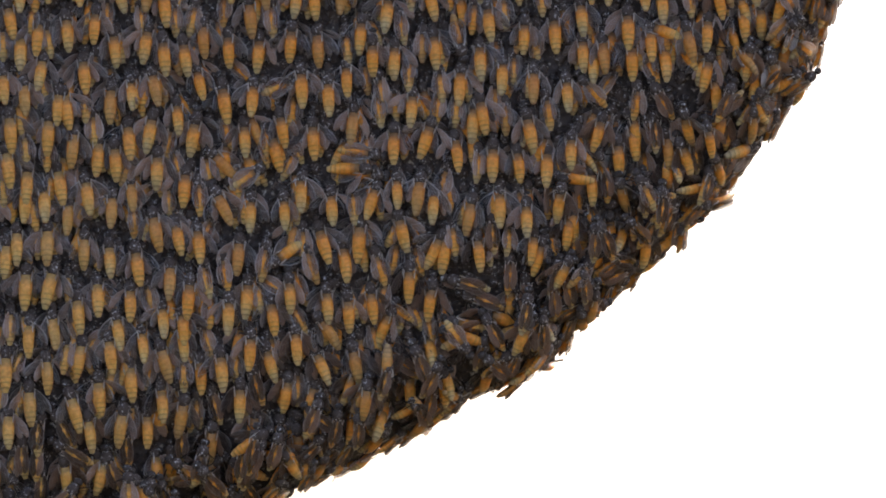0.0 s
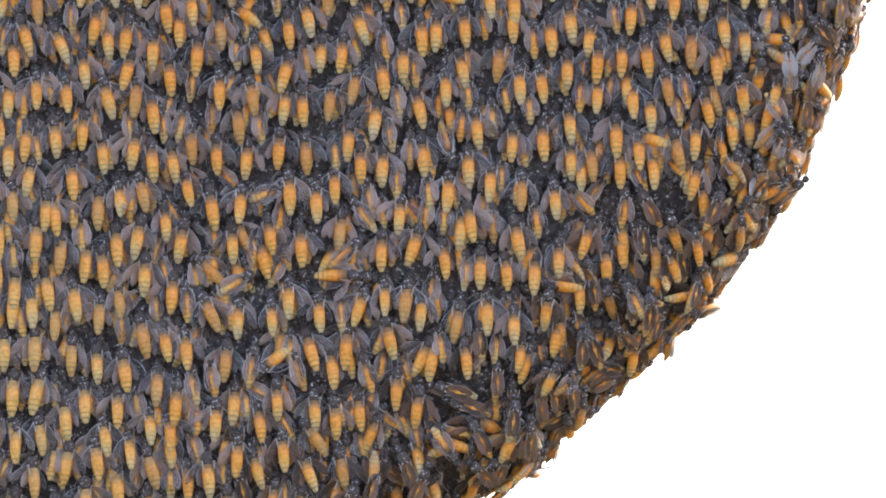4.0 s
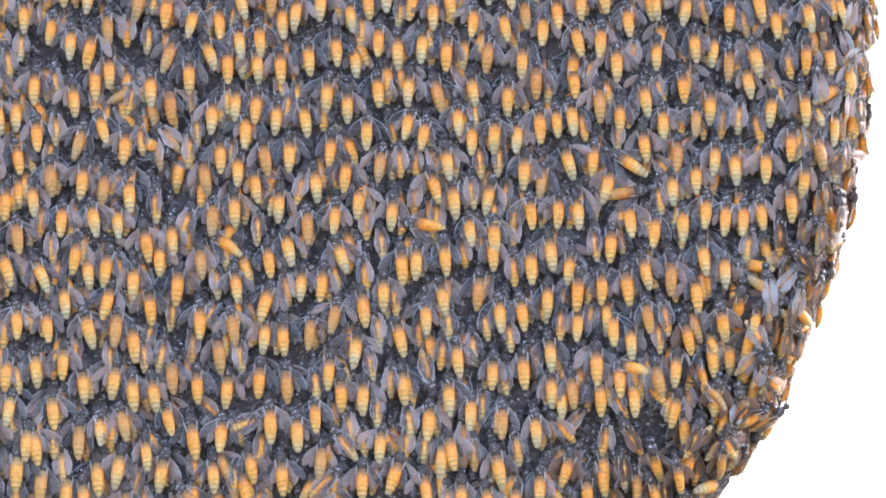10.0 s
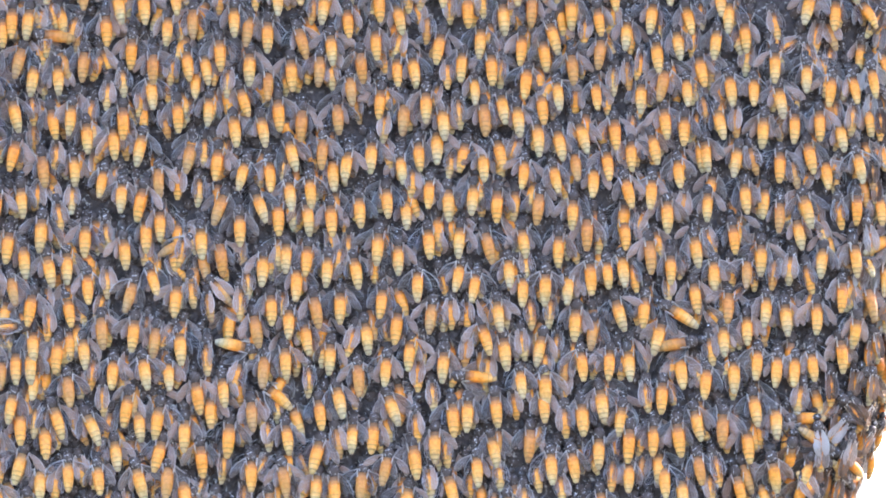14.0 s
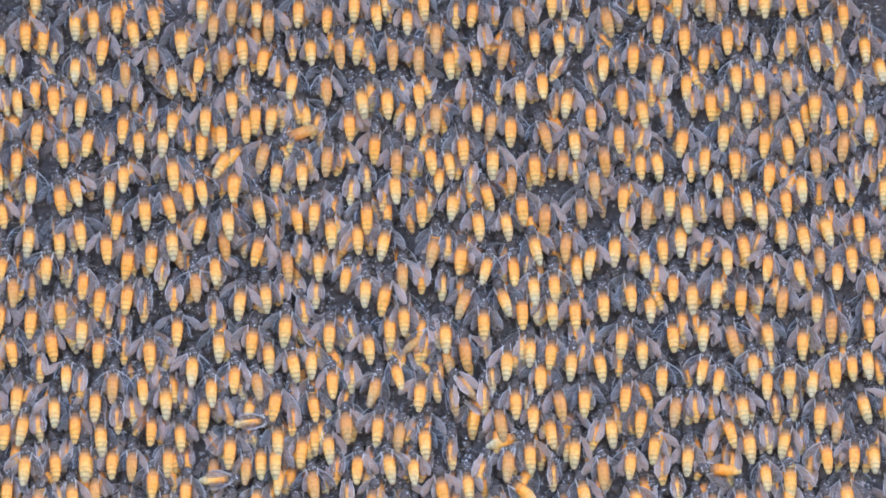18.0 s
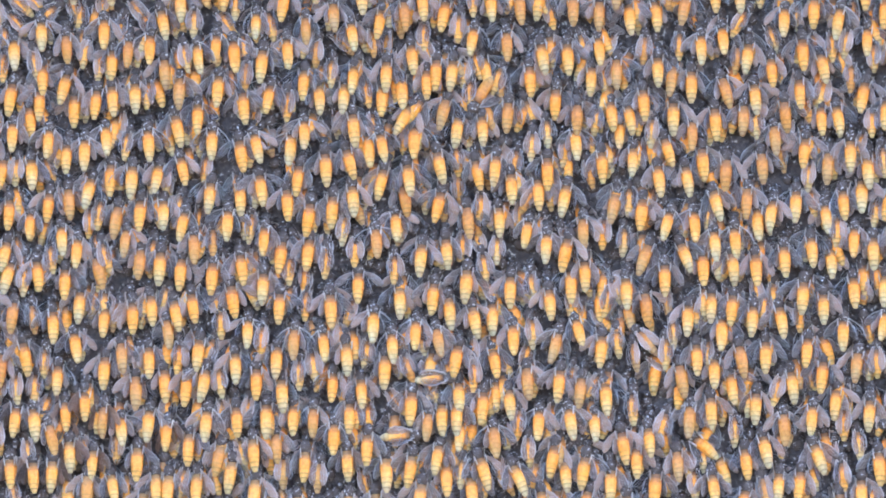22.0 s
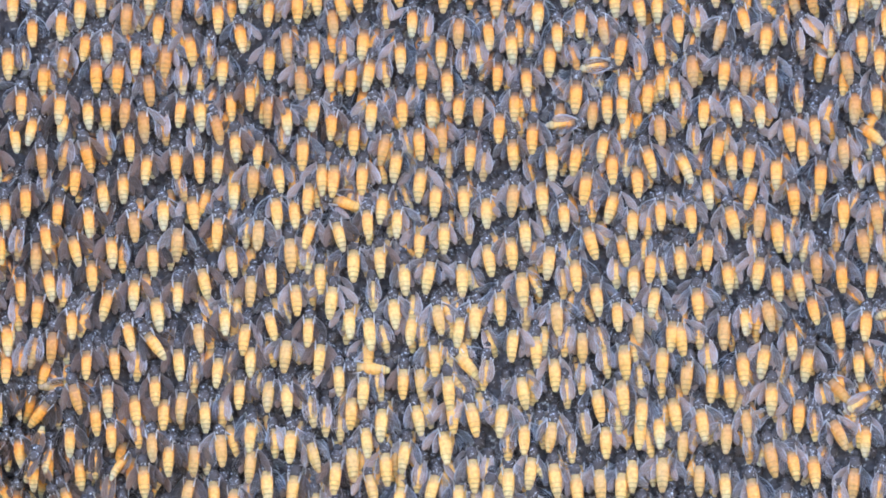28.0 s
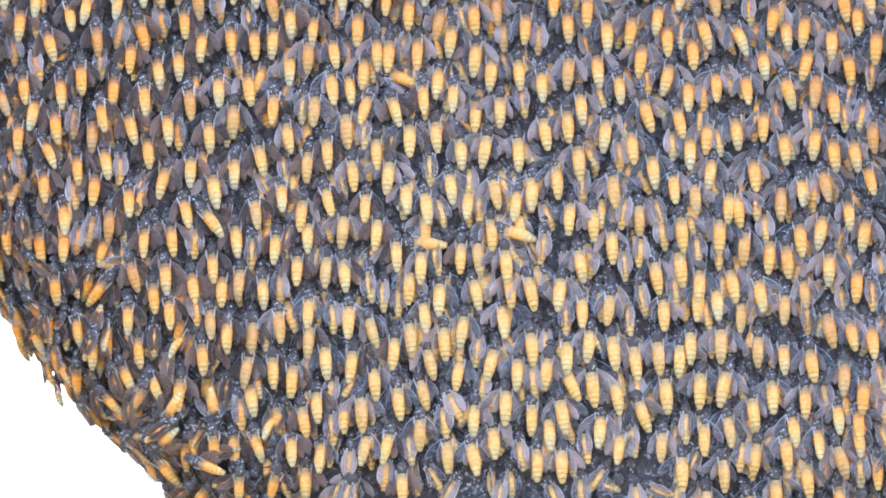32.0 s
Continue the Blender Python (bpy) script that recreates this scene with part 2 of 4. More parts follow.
# ---- bee parts, all in quads; units U; x right, y inward (back to the viewer), z towards the head ----
def loft(rings, sides):
    """Rings (x, y, z, rx, ry) along z joined by quads; u runs along, v round."""
    v, f, uv = [], [], []
    for i, (x, y, z, rx, ry) in enumerate(rings):
        for j in range(sides):
            t = 2 * math.pi * j / sides
            v.append((x + rx * math.cos(t), y + ry * math.sin(t), z))
            uv.append((i / (len(rings) - 1), j / sides))
    for i in range(len(rings) - 1):
        for j in range(sides):
            k = (j + 1) % sides
            f.append((i * sides + j, (i + 1) * sides + j, (i + 1) * sides + k, i * sides + k))
    return np.array(v), np.array(f), np.array(uv)


def abdomen_shape(length, width, fine=True):
    """Blunt shoulders, nearly parallel flanks, and stepped plates that narrow to a small tip."""
    rings = []
    plates = 7
    profile = ((0.0, 0.84), (0.04, 0.94), (0.14, 0.99), (0.30, 1.0), (0.50, 0.98), (0.66, 0.90), (0.80, 0.76), (0.92, 0.57), (1.0, 0.34))
    for p in range(plates):
        for q in ((0.0, 0.25, 0.5, 0.97) if fine and p == 0 else (0.0, 0.5, 0.97) if fine else (0.0, 0.93)):
            s = (p + q) / plates
            r = float(np.interp(s, *zip(*profile))) * (1 + (0.01 + 0.03 * s) * (q - 0.45))
            rings.append((0, -3.0 * math.sin(math.pi * s) + 3.0 * s * s, -length * s, width / 2 * r, width / 2 * 0.80 * r))
    rings.append((0, 3.0, -length, 0.4, 0.4))
    return loft(rings, 10 if fine else 8)


def ball(centre, rx, ry, rz, rows, sides):
    rings = []
    for i in range(rows + 1):
        t = math.pi * (0.02 + 0.96 * i / rows)
        rings.append((centre[0], centre[1], centre[2] + rz * math.cos(t), rx * math.sin(t), ry * math.sin(t)))
    return loft(rings, sides)


def merge(*shapes):
    v, f, uv, n = [], [], [], 0
    for a, b, c in shapes:
        v.append(a), f.append(b + n), uv.append(c)
        n += len(a)
    return np.concatenate(v), np.concatenate(f), np.concatenate(uv)


def tube(points, radii, sides=5):
    """A bent tube through points."""
    v, f, uv = [], [], []
    p = [Vector(q) for q in points]
    for i, c in enumerate(p):
        d = (p[min(i + 1, len(p) - 1)] - p[max(i - 1, 0)]).normalized()
        e = d.cross(Vector((0.31, 0.9, 0.2))).normalized()
        g = d.cross(e)
        for j in range(sides):
            t = 2 * math.pi * j / sides
            v.append(c + radii[i] * (e * math.cos(t) + g * math.sin(t)))
            uv.append((i / (len(p) - 1), j / sides))
    for i in range(len(p) - 1):
        for j in range(sides):
            k = (j + 1) % sides
            f.append((i * sides + j, (i + 1) * sides + j, (i + 1) * sides + k, i * sides + k))
    return np.array([tuple(q) for q in v]), np.array(f), np.array(uv)


def wing_shape(length, width, side, fore, fine=True):
    """A wing that hangs down from its hinge at the origin, its leading edge outward; a slightly cupped sheet with a thick leading rib."""
    v, f, uv = [], [], []
    rows, cols = (9, 6) if fine else (5, 4)
    for i in range(rows + 1):
        s = math.sin(0.5 * math.pi * i / rows) ** 0.9
        lead = 0.46 * width * math.sin(math.pi * min(1, s * 0.80)) ** 0.8 * (1 if fore else 0.6)
        grow = min(1.0, s / 0.62)
        wide = width * (0.16 + 0.84 * grow * grow * (3 - 2 * grow))
        shut = max(0.0, (s - 0.52) / 0.48)
        close = math.sqrt(max(0.0, 1 - 0.985 * shut ** 2.2))
        for j in range(cols + 1):
            q = j / cols
            x = lead - wide * (0.42 + (q - 0.42) * close)
            cup = 2.6 * math.sin(math.pi * q) * s + 2.0 * s * s + 1.5 * math.sin(5 * s + 12.5 * q) * s + 1.0 * math.sin(9 * s + 4 * q)
            v.append((side * x, -cup, -length * s))
            uv.append((s, q))
    for i in range(rows):
        for j in range(cols):
            a = i * (cols + 1) + j
            f.append((a, a + cols + 1, a + cols + 2, a + 1) if side > 0 else (a, a + 1, a + cols + 2, a + cols + 1))
    sheet = (np.array(v), np.array(f), np.array(uv))
    path = [v[i * (cols + 1)] for i in ((0, 2, 4, 6) if fine else (0, 1, 2, 4))]
    rib = tube([(x, y - 0.3, z) for x, y, z in path], (1.5, 1.1, 0.8, 0.5), 4 if fine else 3)
    rib[2][:, 1] = 0.0
    shapes = [sheet, rib] if fine else [sheet]
    return merge(*shapes)


def turned(shape, m):
    v, f, uv = shape
    r, t = np.array(m.to_3x3()), np.array(m.translation)
    return v @ r.T + t, f, uv


def bee_parts(spread, length=63.0, width=20.5, hind=0.55, lift=0.0, seed=0, skin=3, fine=True):
    """(name, label, material index, shape) of one bee; spread: degrees by which the fore wings stand off the body's line."""
    rnd = random.Random(seed)
    skull = ball((0, 2, 28), 9.4, 6.8, 7.2, 5 if fine else 4, 8 if fine else 7)
    eyes = [ball((x, 1, 28.5), 3.6, 4.2, 6.0, 4, 6) for x in (-7.0, 7.0)] if fine else []
    out = [("abdomen", 0, abdomen_shape(length, width, fine)),
           ("thorax", 1, ball((0, 0.5, 11), 11.5, 11.0, 13.0, 6 if fine else 4, 10 if fine else 7)),
           ("head", 2, merge(skull, *eyes))]
    for side in (-1, 1):
        for fore in (True, False):
            turn = (spread if fore else spread * hind) + rnd.uniform(-1, 1) * (8 if spread > 20 else 3)
            m = pose(side * 10.0, -3.0 if fore else 1.0, 6 if fore else 2, 12 - lift + rnd.uniform(-4, 4), 0, side * (-10 + rnd.uniform(-8, 8)))
            m = Matrix.Translation(m.translation) @ pose(0, 0, 0, 0, -side * turn, 0) @ m.to_3x3().to_4x4()
            if spread < 20:
                # shut: the wings lie over the back, their inner edges meeting in the middle
                m = Matrix.Translation((side * (6.8 if skin == 5 else 5.4), -9.5 if fore else -8.0, 5)) @ pose(0, 0, 0, 1.5 + rnd.uniform(-1, 2), -side * turn, 0) @ pose(0, 0, 0, 0, 0, -side * rnd.uniform(8, 20))
            shape = wing_shape(rnd.uniform(44, 50) if fore else rnd.uniform(36, 41), (15.5 if spread > 20 else 17) if fore else 14, side, fore, fine)
            shape = turned(shape, m)
            if fore:
                stalk = tube([(side * 8.5, -5, -11), (side * 10.0, -8, -3), (side * 10.8 + rnd.uniform(-1, 1), -10, 6)], (1.5, 1.4, 0.5), 4 if fine else 3)
                stalk[2][:, 0] = 0.0
                shape = merge(shape, stalk)
            out.append(("forewing" if fore else "hindwing", skin, shape))
    for side in (-1, 1):
        for k, (z, reach, drop) in enumerate(((18, 17, 13), (11, 22, -8), (4, 20, -34))[:3 if fine else 2]):
            pts = [(side * 7, 7, z), (side * (reach - 4), 9, z + drop * 0.35 + 4), (side * reach, 12, z + drop * 0.7), (side * (reach + 2), 17, z + drop)]
            out.append(("leg", 4, tube(pts if fine else pts[::3], (1.8, 1.9, 1.3, 0.7) if fine else (1.8, 0.9), 4 if fine else 3)))
        if not fine:
            continue
        out.append(("antenna", 4, tube([(side * 2.5, 0, 32), (side * 6, -3, 37), (side * 12, -4, 41)], (0.8, 0.7, 0.6), 4)))
    return out


KINDS = [(33, 57, 21.5, 0.45, 0, 1, 3), (27, 55, 21.0, 0.5, 0, 2, 3), (43, 58, 22.0, 0.5, 0, 3, 3), (22, 54, 20.6, 0.5, 0, 4, 3),
         (2, 55, 19.5, 1.6, 0, 5, 5), (36, 59, 22.0, 0.4, 0, 6, 3), (54, 57, 21.5, 0.5, 4, 7, 3), (7, 53, 19.3, 1.4, 0, 8, 5),
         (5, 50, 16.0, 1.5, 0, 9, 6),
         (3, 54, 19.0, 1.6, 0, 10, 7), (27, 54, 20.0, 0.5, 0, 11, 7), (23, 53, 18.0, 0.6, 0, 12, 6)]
VARIANTS = [bee_parts(*k) for k in KINDS]
LIGHT = [bee_parts(*k, fine=False) for k in KINDS]


# a bee deep in the crowd, of which only head and shoulders come up between the rows
LIGHT.append([("thorax", 1, ball((0, 0.5, 0), 11.5, 11.0, 13.0, 4, 7)), ("head", 2, ball((0, 0, 16), 9.4, 7.5, 7.2, 3, 6)),
              ("leg", 4, tube([(-9, 0, 2), (-18, -2, 12)], (1.8, 0.9), 3)), ("leg", 4, tube([(9, 0, 2), (18, -2, 12)], (1.8, 0.9), 3))])
DEEP = len(LIGHT) - 1


def shape_mesh(name, shapes, mats):
    """One mesh out of (shape, material index) pairs, in metres."""
    me = bpy.data.meshes.new(name)
    v = np.concatenate([s[0] for s, _ in shapes]) * U
    n, quads, which = 0, [], []
    for (a, f, _), k in shapes:
        quads.append(f + n)
        which.append(np.full(len(f), k))
        n += len(a)
    quads = np.concatenate(quads)
    fill_mesh(me, v, quads, np.concatenate([s[2] for s, _ in shapes]), np.concatenate(which), mats)
    return me


def fill_mesh(me, v, quads, uv, which, mats):
    me.vertices.add(len(v))
    me.vertices.foreach_set("co", np.ascontiguousarray(v, dtype=np.float32).ravel())
    me.loops.add(len(quads) * 4)
    flat = np.ascontiguousarray(quads, dtype=np.int32).ravel()
    me.loops.foreach_set("vertex_index", flat)
    me.polygons.add(len(quads))
    me.polygons.foreach_set("loop_start", np.arange(0, len(flat), 4, dtype=np.int32))
    me.polygons.foreach_set("material_index", np.ascontiguousarray(which, dtype=np.int32))
    me.polygons.foreach_set("use_smooth", np.ones(len(quads), dtype=bool))
    layer = me.uv_layers.new(name="UVMap")
    layer.data.foreach_set("uv", np.ascontiguousarray(uv[flat], dtype=np.float32).ravel())
    for m in mats:
        me.materials.append(m)
    me.update(calc_edges=True)
    me.validate()


# ---- structure ----
def ground():
    bm = bmesh.new()
    bmesh.ops.create_grid(bm, x_segments=60, y_segments=60, size=1500)
    for v in bm.verts:
        v.co.z = 0.0 if v.co.length < 40 else -0.4 + 0.4 * noise.noise(v.co / 60)
    me = bpy.data.meshes.new("ground")
    bm.to_mesh(me), bm.free()
    me.materials.append(ground_material())
    tagged(new("ground", me), "dry grassy ground under the tree", "ground", kind="structure")


def tree():
    """The limb that carries the comb, and its trunk, out of sight above and beside it."""
    bark = bark_material()
    root = tagged(new("tree"), "grey-brown tree with a thick limb that carries the comb", "tree")
    root.location = (-2.3, 0.25, 0)
    top = BASE + 640 * U
    trunk = [(0.05 * math.sin(z), 0.04 * math.cos(2 * z), z) for z in np.linspace(-0.1, 6, 16)]
    # the unseen limb is set low, with an added dip, to shade the comb's top right
    limb = [(0.0, 0.0, 1.75)] + [(x, -0.22 + 0.03 * math.sin(3 * x), top + 0.17 - 0.02 * math.cos(2.2 * (x - 2.3)) - 0.058 * math.exp(-((x - 2.52) / 0.16) ** 2)) for x in np.linspace(0.5, 4.6, 80)]
    for name, path, r0, r1 in (("trunk", trunk, 0.30, 0.17), ("limb", limb, 0.17, 0.10)):
        k = len(path)
        v, f, uv = tube(path, [r0 + (r1 - r0) * i / (k - 1) for i in range(k)], 20)
        me = bpy.data.meshes.new(name)
        fill_mesh(me, v, f, uv, np.zeros(len(f)), [bark])
        ob = new(name, me)
        ob.parent = root


def comb():
    """The dark body of the comb that shows between the bees, rounded all round."""
    rays, rings = 240, 26
    steps = [1 - (1 - i / rings) ** 2.2 for i in range(rings + 1)]
    v, f = [], []
    for side in (1, -1):
        for s in steps:
            for j in range(rays):
                a, b = CENTRE + (EDGE[j * len(EDGE) // rays] - CENTRE) * s
                a2, b2 = a, b
                y = depth(a2, b2) + 16 if s < 1 else HALF
                y = min(y, HALF)
                v.append((a * U, (y if side > 0 else 2 * HALF - y) * U, BASE + b * U))
    n = (rings + 1) * rays
    for k in (0, 1):
        for i in range(rings):
            for j in range(rays):
                q = (j + 1) % rays
                a = (k * n + i * rays + j, k * n + (i + 1) * rays + j, k * n + (i + 1) * rays + q, k * n + i * rays + q)
                f.append(a if k == 0 else a[::-1])
    v, f = np.array(v), np.array(f)
    me = bpy.data.meshes.new("comb")
    fill_mesh(me, v, f, np.zeros((len(v), 2)), np.zeros(len(f)), [comb_material()])
    tagged(new("honeycomb", me), "dark wax comb hanging from the limb, hidden under bees", "honeycomb")


ground()
tree()
comb()


# ---- the bees ----
def bee_pose(a, b, lift, tilt, turn, roll=0.0, size=1.0):
    """turn: degrees clockwise as seen; tilt: degrees by which the tip stands off the comb."""
    return face_frame(a, b, lift) @ pose(0, 0, 0, -tilt, 0, 0) @ pose(0, 0, 0, 0, turn, 0) @ pose(0, 0, 0, 0, 0, roll) @ Matrix.Scale(size, 4)


# ---- where the bees hang, band by band: plan place of the abdomen's middle, and the turn where it hangs aslant ----
HANGING, CLOSED = [], []


def band(*bees):
    HANGING.append(bees)


def shut(*bees):
    """Bees half under their neighbours, their wings shut over the back."""
    CLOSED.append(bees)


band((-644, 401, -2), (-627, 460), (-557, 415, -2), (-524, 421, -2), (-482, 428, -2), (-452, 400, -10), (-416, 425, -10), (-330, 441), (-310, 408, 5),
     (-277, 435, 3), (-233, 433, -2), (-212, 411), (-159, 434), (-108, 422), (-59, 440), (-19, 426, -5), (-3, 449), (34, 414), (65, 444, -3),
     (151, 427, 6), (233, 414, -6), (291, 446), (392, 412, -12), (456, 442, -2), (481, 402, 3), (516, 446), (574, 436), (633, 445), (670, 440),
     (735, 440), (808, 422, -3))
band((-721, 339, -10), (-690, 374, -2), (-613, 389, 3), (-507, 370, 8), (-417, 347, -3), (-368, 380, -4), (-338, 335, 8), (-292, 349), (-259, 367, -5),
     (-222, 348, 8), (-137, 361, -2), (-85, 358, -4), (-53, 365, 8), (8, 355, 2), (54, 345), (86, 385), (110, 340, -4), (156, 344, -6), (204, 355, 12),
     (260, 376, -2), (304, 373, -5), (436, 348), (528, 380, -2), (562, 345, 5), (603, 377), (716, 376), (758, 343, -5), (780, 385, -6), (846, 358),
     (912, 353), (1014, 343, 6))
band((-1035, 304), (-986, 287), (-938, 320), (-893, 296), (-827, 323), (-785, 285), (-746, 294), (-658, 277, -5), (-628, 293, 4), (-595, 283, -5),
     (-557, 332, 3), (-499, 285, -3), (-466, 322), (-384, 310, -8), (-172, 300, 8), (-110, 290, -2), (54, 279, -5), (233, 282), (273, 298, -2),
     (383, 330, 2), (478, 327, 10), (530, 293, 2), (619, 307, -3), (660, 294, -4), (709, 296), (801, 305, 15), (834, 283), (876, 320, -3),
     (934, 290, 3), (979, 313, -2), (1059, 310, 3))
band((-1107, 250, 3), (-937, 242), (-900, 227, 14), (-813, 269, 3), (-719, 251), (-547, 264, 6), (-471, 227), (-385, 236, 5), (-326, 240, 3),
     (-278, 271, -5), (-237, 244), (-209, 241), (-69, 230, -3), (-46, 269, -8), (-2, 268, -3), (84, 240), (157, 242), (180, 228, 8), (316, 267, 7),
     (361, 241, -4), (416, 273, -3), (451, 247, -10), (574, 262, -2), (637, 248, -3), (686, 261), (756, 256), (806, 241), (899, 247, 8),
     (967, 243, -10), (1024, 275, -4), (1037, 247))
band((-1159, 190, 2), (-1129, 194, 5), (-1058, 203, 6), (-994, 209, 8), (-943, 197), (-843, 196, 6), (-811, 203, -4), (-771, 207, -2), (-694, 216, 3),
     (-625, 220, 5), (-578, 189, -5), (-534, 202, 8), (-443, 199, -5), (-401, 203, 5), (-334, 198, 3), (-298, 212, -3), (-253, 225), (-25, 188),
     (38, 227, 2), (215, 218), (277, 207, -14), (331, 194, -5), (410, 201, -2), (520, 195, 10), (595, 204, 4), (667, 193, 4), (725, 214, -15),
     (854, 215, 5), (948, 198, -6), (1013, 200, 8), (1067, 212))
band((-1096, 156, -6), (-958, 169, -5), (-881, 187, 3), (-697, 150, -10), (-662, 171, 2), (-383, 147, -5), (-297, 162, 30), (-281, 175, 35),
     (-226, 173, 14), (-201, 140, 8), (-155, 142), (-111, 165, 5), (13, 160), (75, 166, -6), (107, 159, -8), (131, 186, -3), (183, 161), (258, 151),
     (308, 156), (384, 163, -5), (447, 153), (477, 153, -8), (561, 162, 5), (614, 157), (709, 181, -6), (758, 156), (806, 183, 8), (910, 179, -4),
     (988, 153, -8), (1119, 159), (1311, 160, -5))
band((-1126, 121, -18), (-1061, 128, 10), (-1028, 111, 15), (-991, 139, 2), (-928, 126, 4), (-862, 107, 2), (-823, 132, -5), (-748, 122, -4),
     (-636, 121), (-555, 116, -12), (-497, 113, 5), (-471, 138, -2), (-357, 109, -5), (-332, 113, -10), (-277, 122, 2), (11, 115, -5), (88, 129),
     (216, 128), (365, 120, -4), (584, 115, -3), (675, 131, 5), (733, 107, -5), (800, 107), (917, 127, 12), (962, 113, -3), (1040, 117, -5),
     (1081, 113), (1175, 138, 3), (1217, 117, 6), (1261, 116, -10), (1291, 129, -5))
band((-1151, 75, -5), (-1012, 73, 10), (-957, 73, -2), (-895, 100, 2), (-816, 62, 3), (-735, 61, 10), (-688, 75, -10), (-583, 102, -8), (-433, 77, -4),
     (-390, 86, -15), (-231, 77, -10), (-164, 64, -8), (-135, 71, 5), (-40, 66), (57, 75, -4), (110, 82, 3), (174, 100, -15), (235, 79, -4),
     (275, 60, 3), (341, 71), (416, 97, 5), (457, 69, 4), (497, 89), (528, 61, -3), (601, 68, -3), (634, 86), (661, 63, -4), (705, 86, -4),
     (879, 104, 3), (1128, 96), (1327, 81, 4))
band((-1169, 54, -10), (-1094, 60, -3), (-1045, 27, -10), (-890, 21, -3), (-856, 39, 12), (-779, 57, 2), (-642, 27, 6), (-586, 25), (-549, 41, -8),
     (-484, 56, 8), (-386, 18, -4), (-337, 48, 14), (-293, 19, -8), (-286, 57), (-105, 38, -3), (-56, 29), (156, 49), (207, 49, -8), (516, 19),
     (695, 30, -3), (734, 20, -8), (776, 34, -12), (833, 41, -2), (922, 59, -5), (955, 45, 3), (1020, 59, -10), (1095, 42, 4), (1151, 51, 3),
     (1198, 56), (1237, 32, -8), (1284, 60, -6))
band((-1143, -19, -4), (-998, 3, 3), (-929, 14, 6), (-807, -13, 8), (-765, -2, 3), (-723, -2), (-502, 14, -3), (-465, -12, 8), (-423, 0, 4),
     (-236, 9, 12), (-182, -20, -4), (-128, -20, -3), (-11, 17, 10), (75, 2, 10), (125, -9, 6), (260, 4, -12), (312, 8, 4), (355, -15, 8), (399, 1, 3),
     (484, 1, -3), (562, 0, 12), (599, -19, -2), (629, 5, -12), (819, -17, -5), (861, 1), (902, 13, -10), (995, 0, -2), (1046, -9, 10), (1125, -19, 3),
     (1181, -3, -10), (1320, -9, -4))
band((-1096, -24, 4), (-1055, -47, -8), (-961, -21, 3), (-903, -48, -3), (-877, -70, 3), (-791, -54, 6), (-691, -24, 12), (-669, -65), (-610, -24),
     (-545, -52, 5), (-345, -59), (-310, -30, -2), (-80, -46, 10), (-44, -69, 3), (22, -42), (168, -33, 15), (219, -33, -4), (255, -69, -5),
     (291, -64, -3), (332, -31), (453, -23, -6), (501, -67, 3), (668, -33, 6), (727, -43, -10), (763, -22, -5), (793, -50, 3), (855, -67, -12),
     (894, -69, 5), (945, -32, -4), (1210, -36, -5), (1267, -20, -12))
band((-1006, -73, 10), (-947, -109), (-836, -103, -12), (-766, -89, 4), (-731, -97), (-694, -107, 4), (-585, -101, -6), (-515, -78, 6), (-466, -76, 5),
     (-267, -87, 6), (-221, -78, -3), (-11, -79, 12), (128, -91, 18), (203, -89, -18), (233, -108), (286, -108), (379, -97), (427, -81, -3),
     (460, -102, -3), (536, -84, -3), (579, -75, 4), (621, -87, 3), (694, -92, 6), (756, -104, 3), (923, -107), (995, -91, 5), (1064, -77, -2),
     (1096, -84, 5), (1173, -99, -12), (1260, -97, 2), (1301, -98, 4))
band((-1108, -110, 3), (-1066, -110, -4), (-1040, -164, 4), (-1001, -111, 12), (-899, -123, 2), (-873, -163, 4), (-638, -116), (-601, -157, -8),
     (-548, -136), (-379, -135, 3), (-305, -162), (-247, -155, 6), (-188, -133, 5), (-109, -145, 2), (-1, -136), (24, -120, -2), (98, -151, -3),
     (165, -129), (328, -111), (409, -162, 4), (500, -155, -3), (554, -151, 5), (606, -160, -12), (669, -154, -8), (780, -138), (848, -140, -3),
     (1042, -148), (1124, -110), (1159, -140, -8), (1290, -158, 60), (1330, -130, 8))
band((-1283, -172), (-1164, -184, 3), (-1127, -170), (-1083, -199), (-992, -181, 5), (-921, -198, -2), (-829, -192, 3), (-778, -185), (-745, -172, -5),
     (-701, -181, -10), (-671, -170, -8), (-518, -171, 2), (-427, -175, -3), (-217, -181, -4), (-172, -198, -10), (-141, -194), (-39, -168, -5),
     (132, -179, -6), (204, -200, 3), (246, -177, 3), (283, -182, 5), (319, -203, 3), (371, -203, -8), (446, -183), (730, -168), (892, -178, -3),
     (928, -202), (975, -169, -6), (1090, -184), (1198, -191), (1255, -187, -4))
band((-1248, -222, -3), (-1198, -211, 3), (-1157, -249, 10), (-1117, -250, -3), (-1026, -216, 6), (-879, -236, -10), (-715, -216, -6), (-576, -217, 2),
     (-492, -235), (-439, -242, -6), (-353, -206, 2), (-318, -246), (-278, -223, 3), (-237, -237), (-104, -233, -3), (-33, -248, 14), (14, -222, -15),
     (264, -226, 3), (480, -230), (550, -216, 12), (579, -235, 10), (642, -209, -3), (665, -242, 3), (705, -235, 2), (745, -238, 5), (786, -217, -3),
     (817, -213), (845, -204, -5), (1006, -214), (1064, -212, 3), (1305, -222, 3))
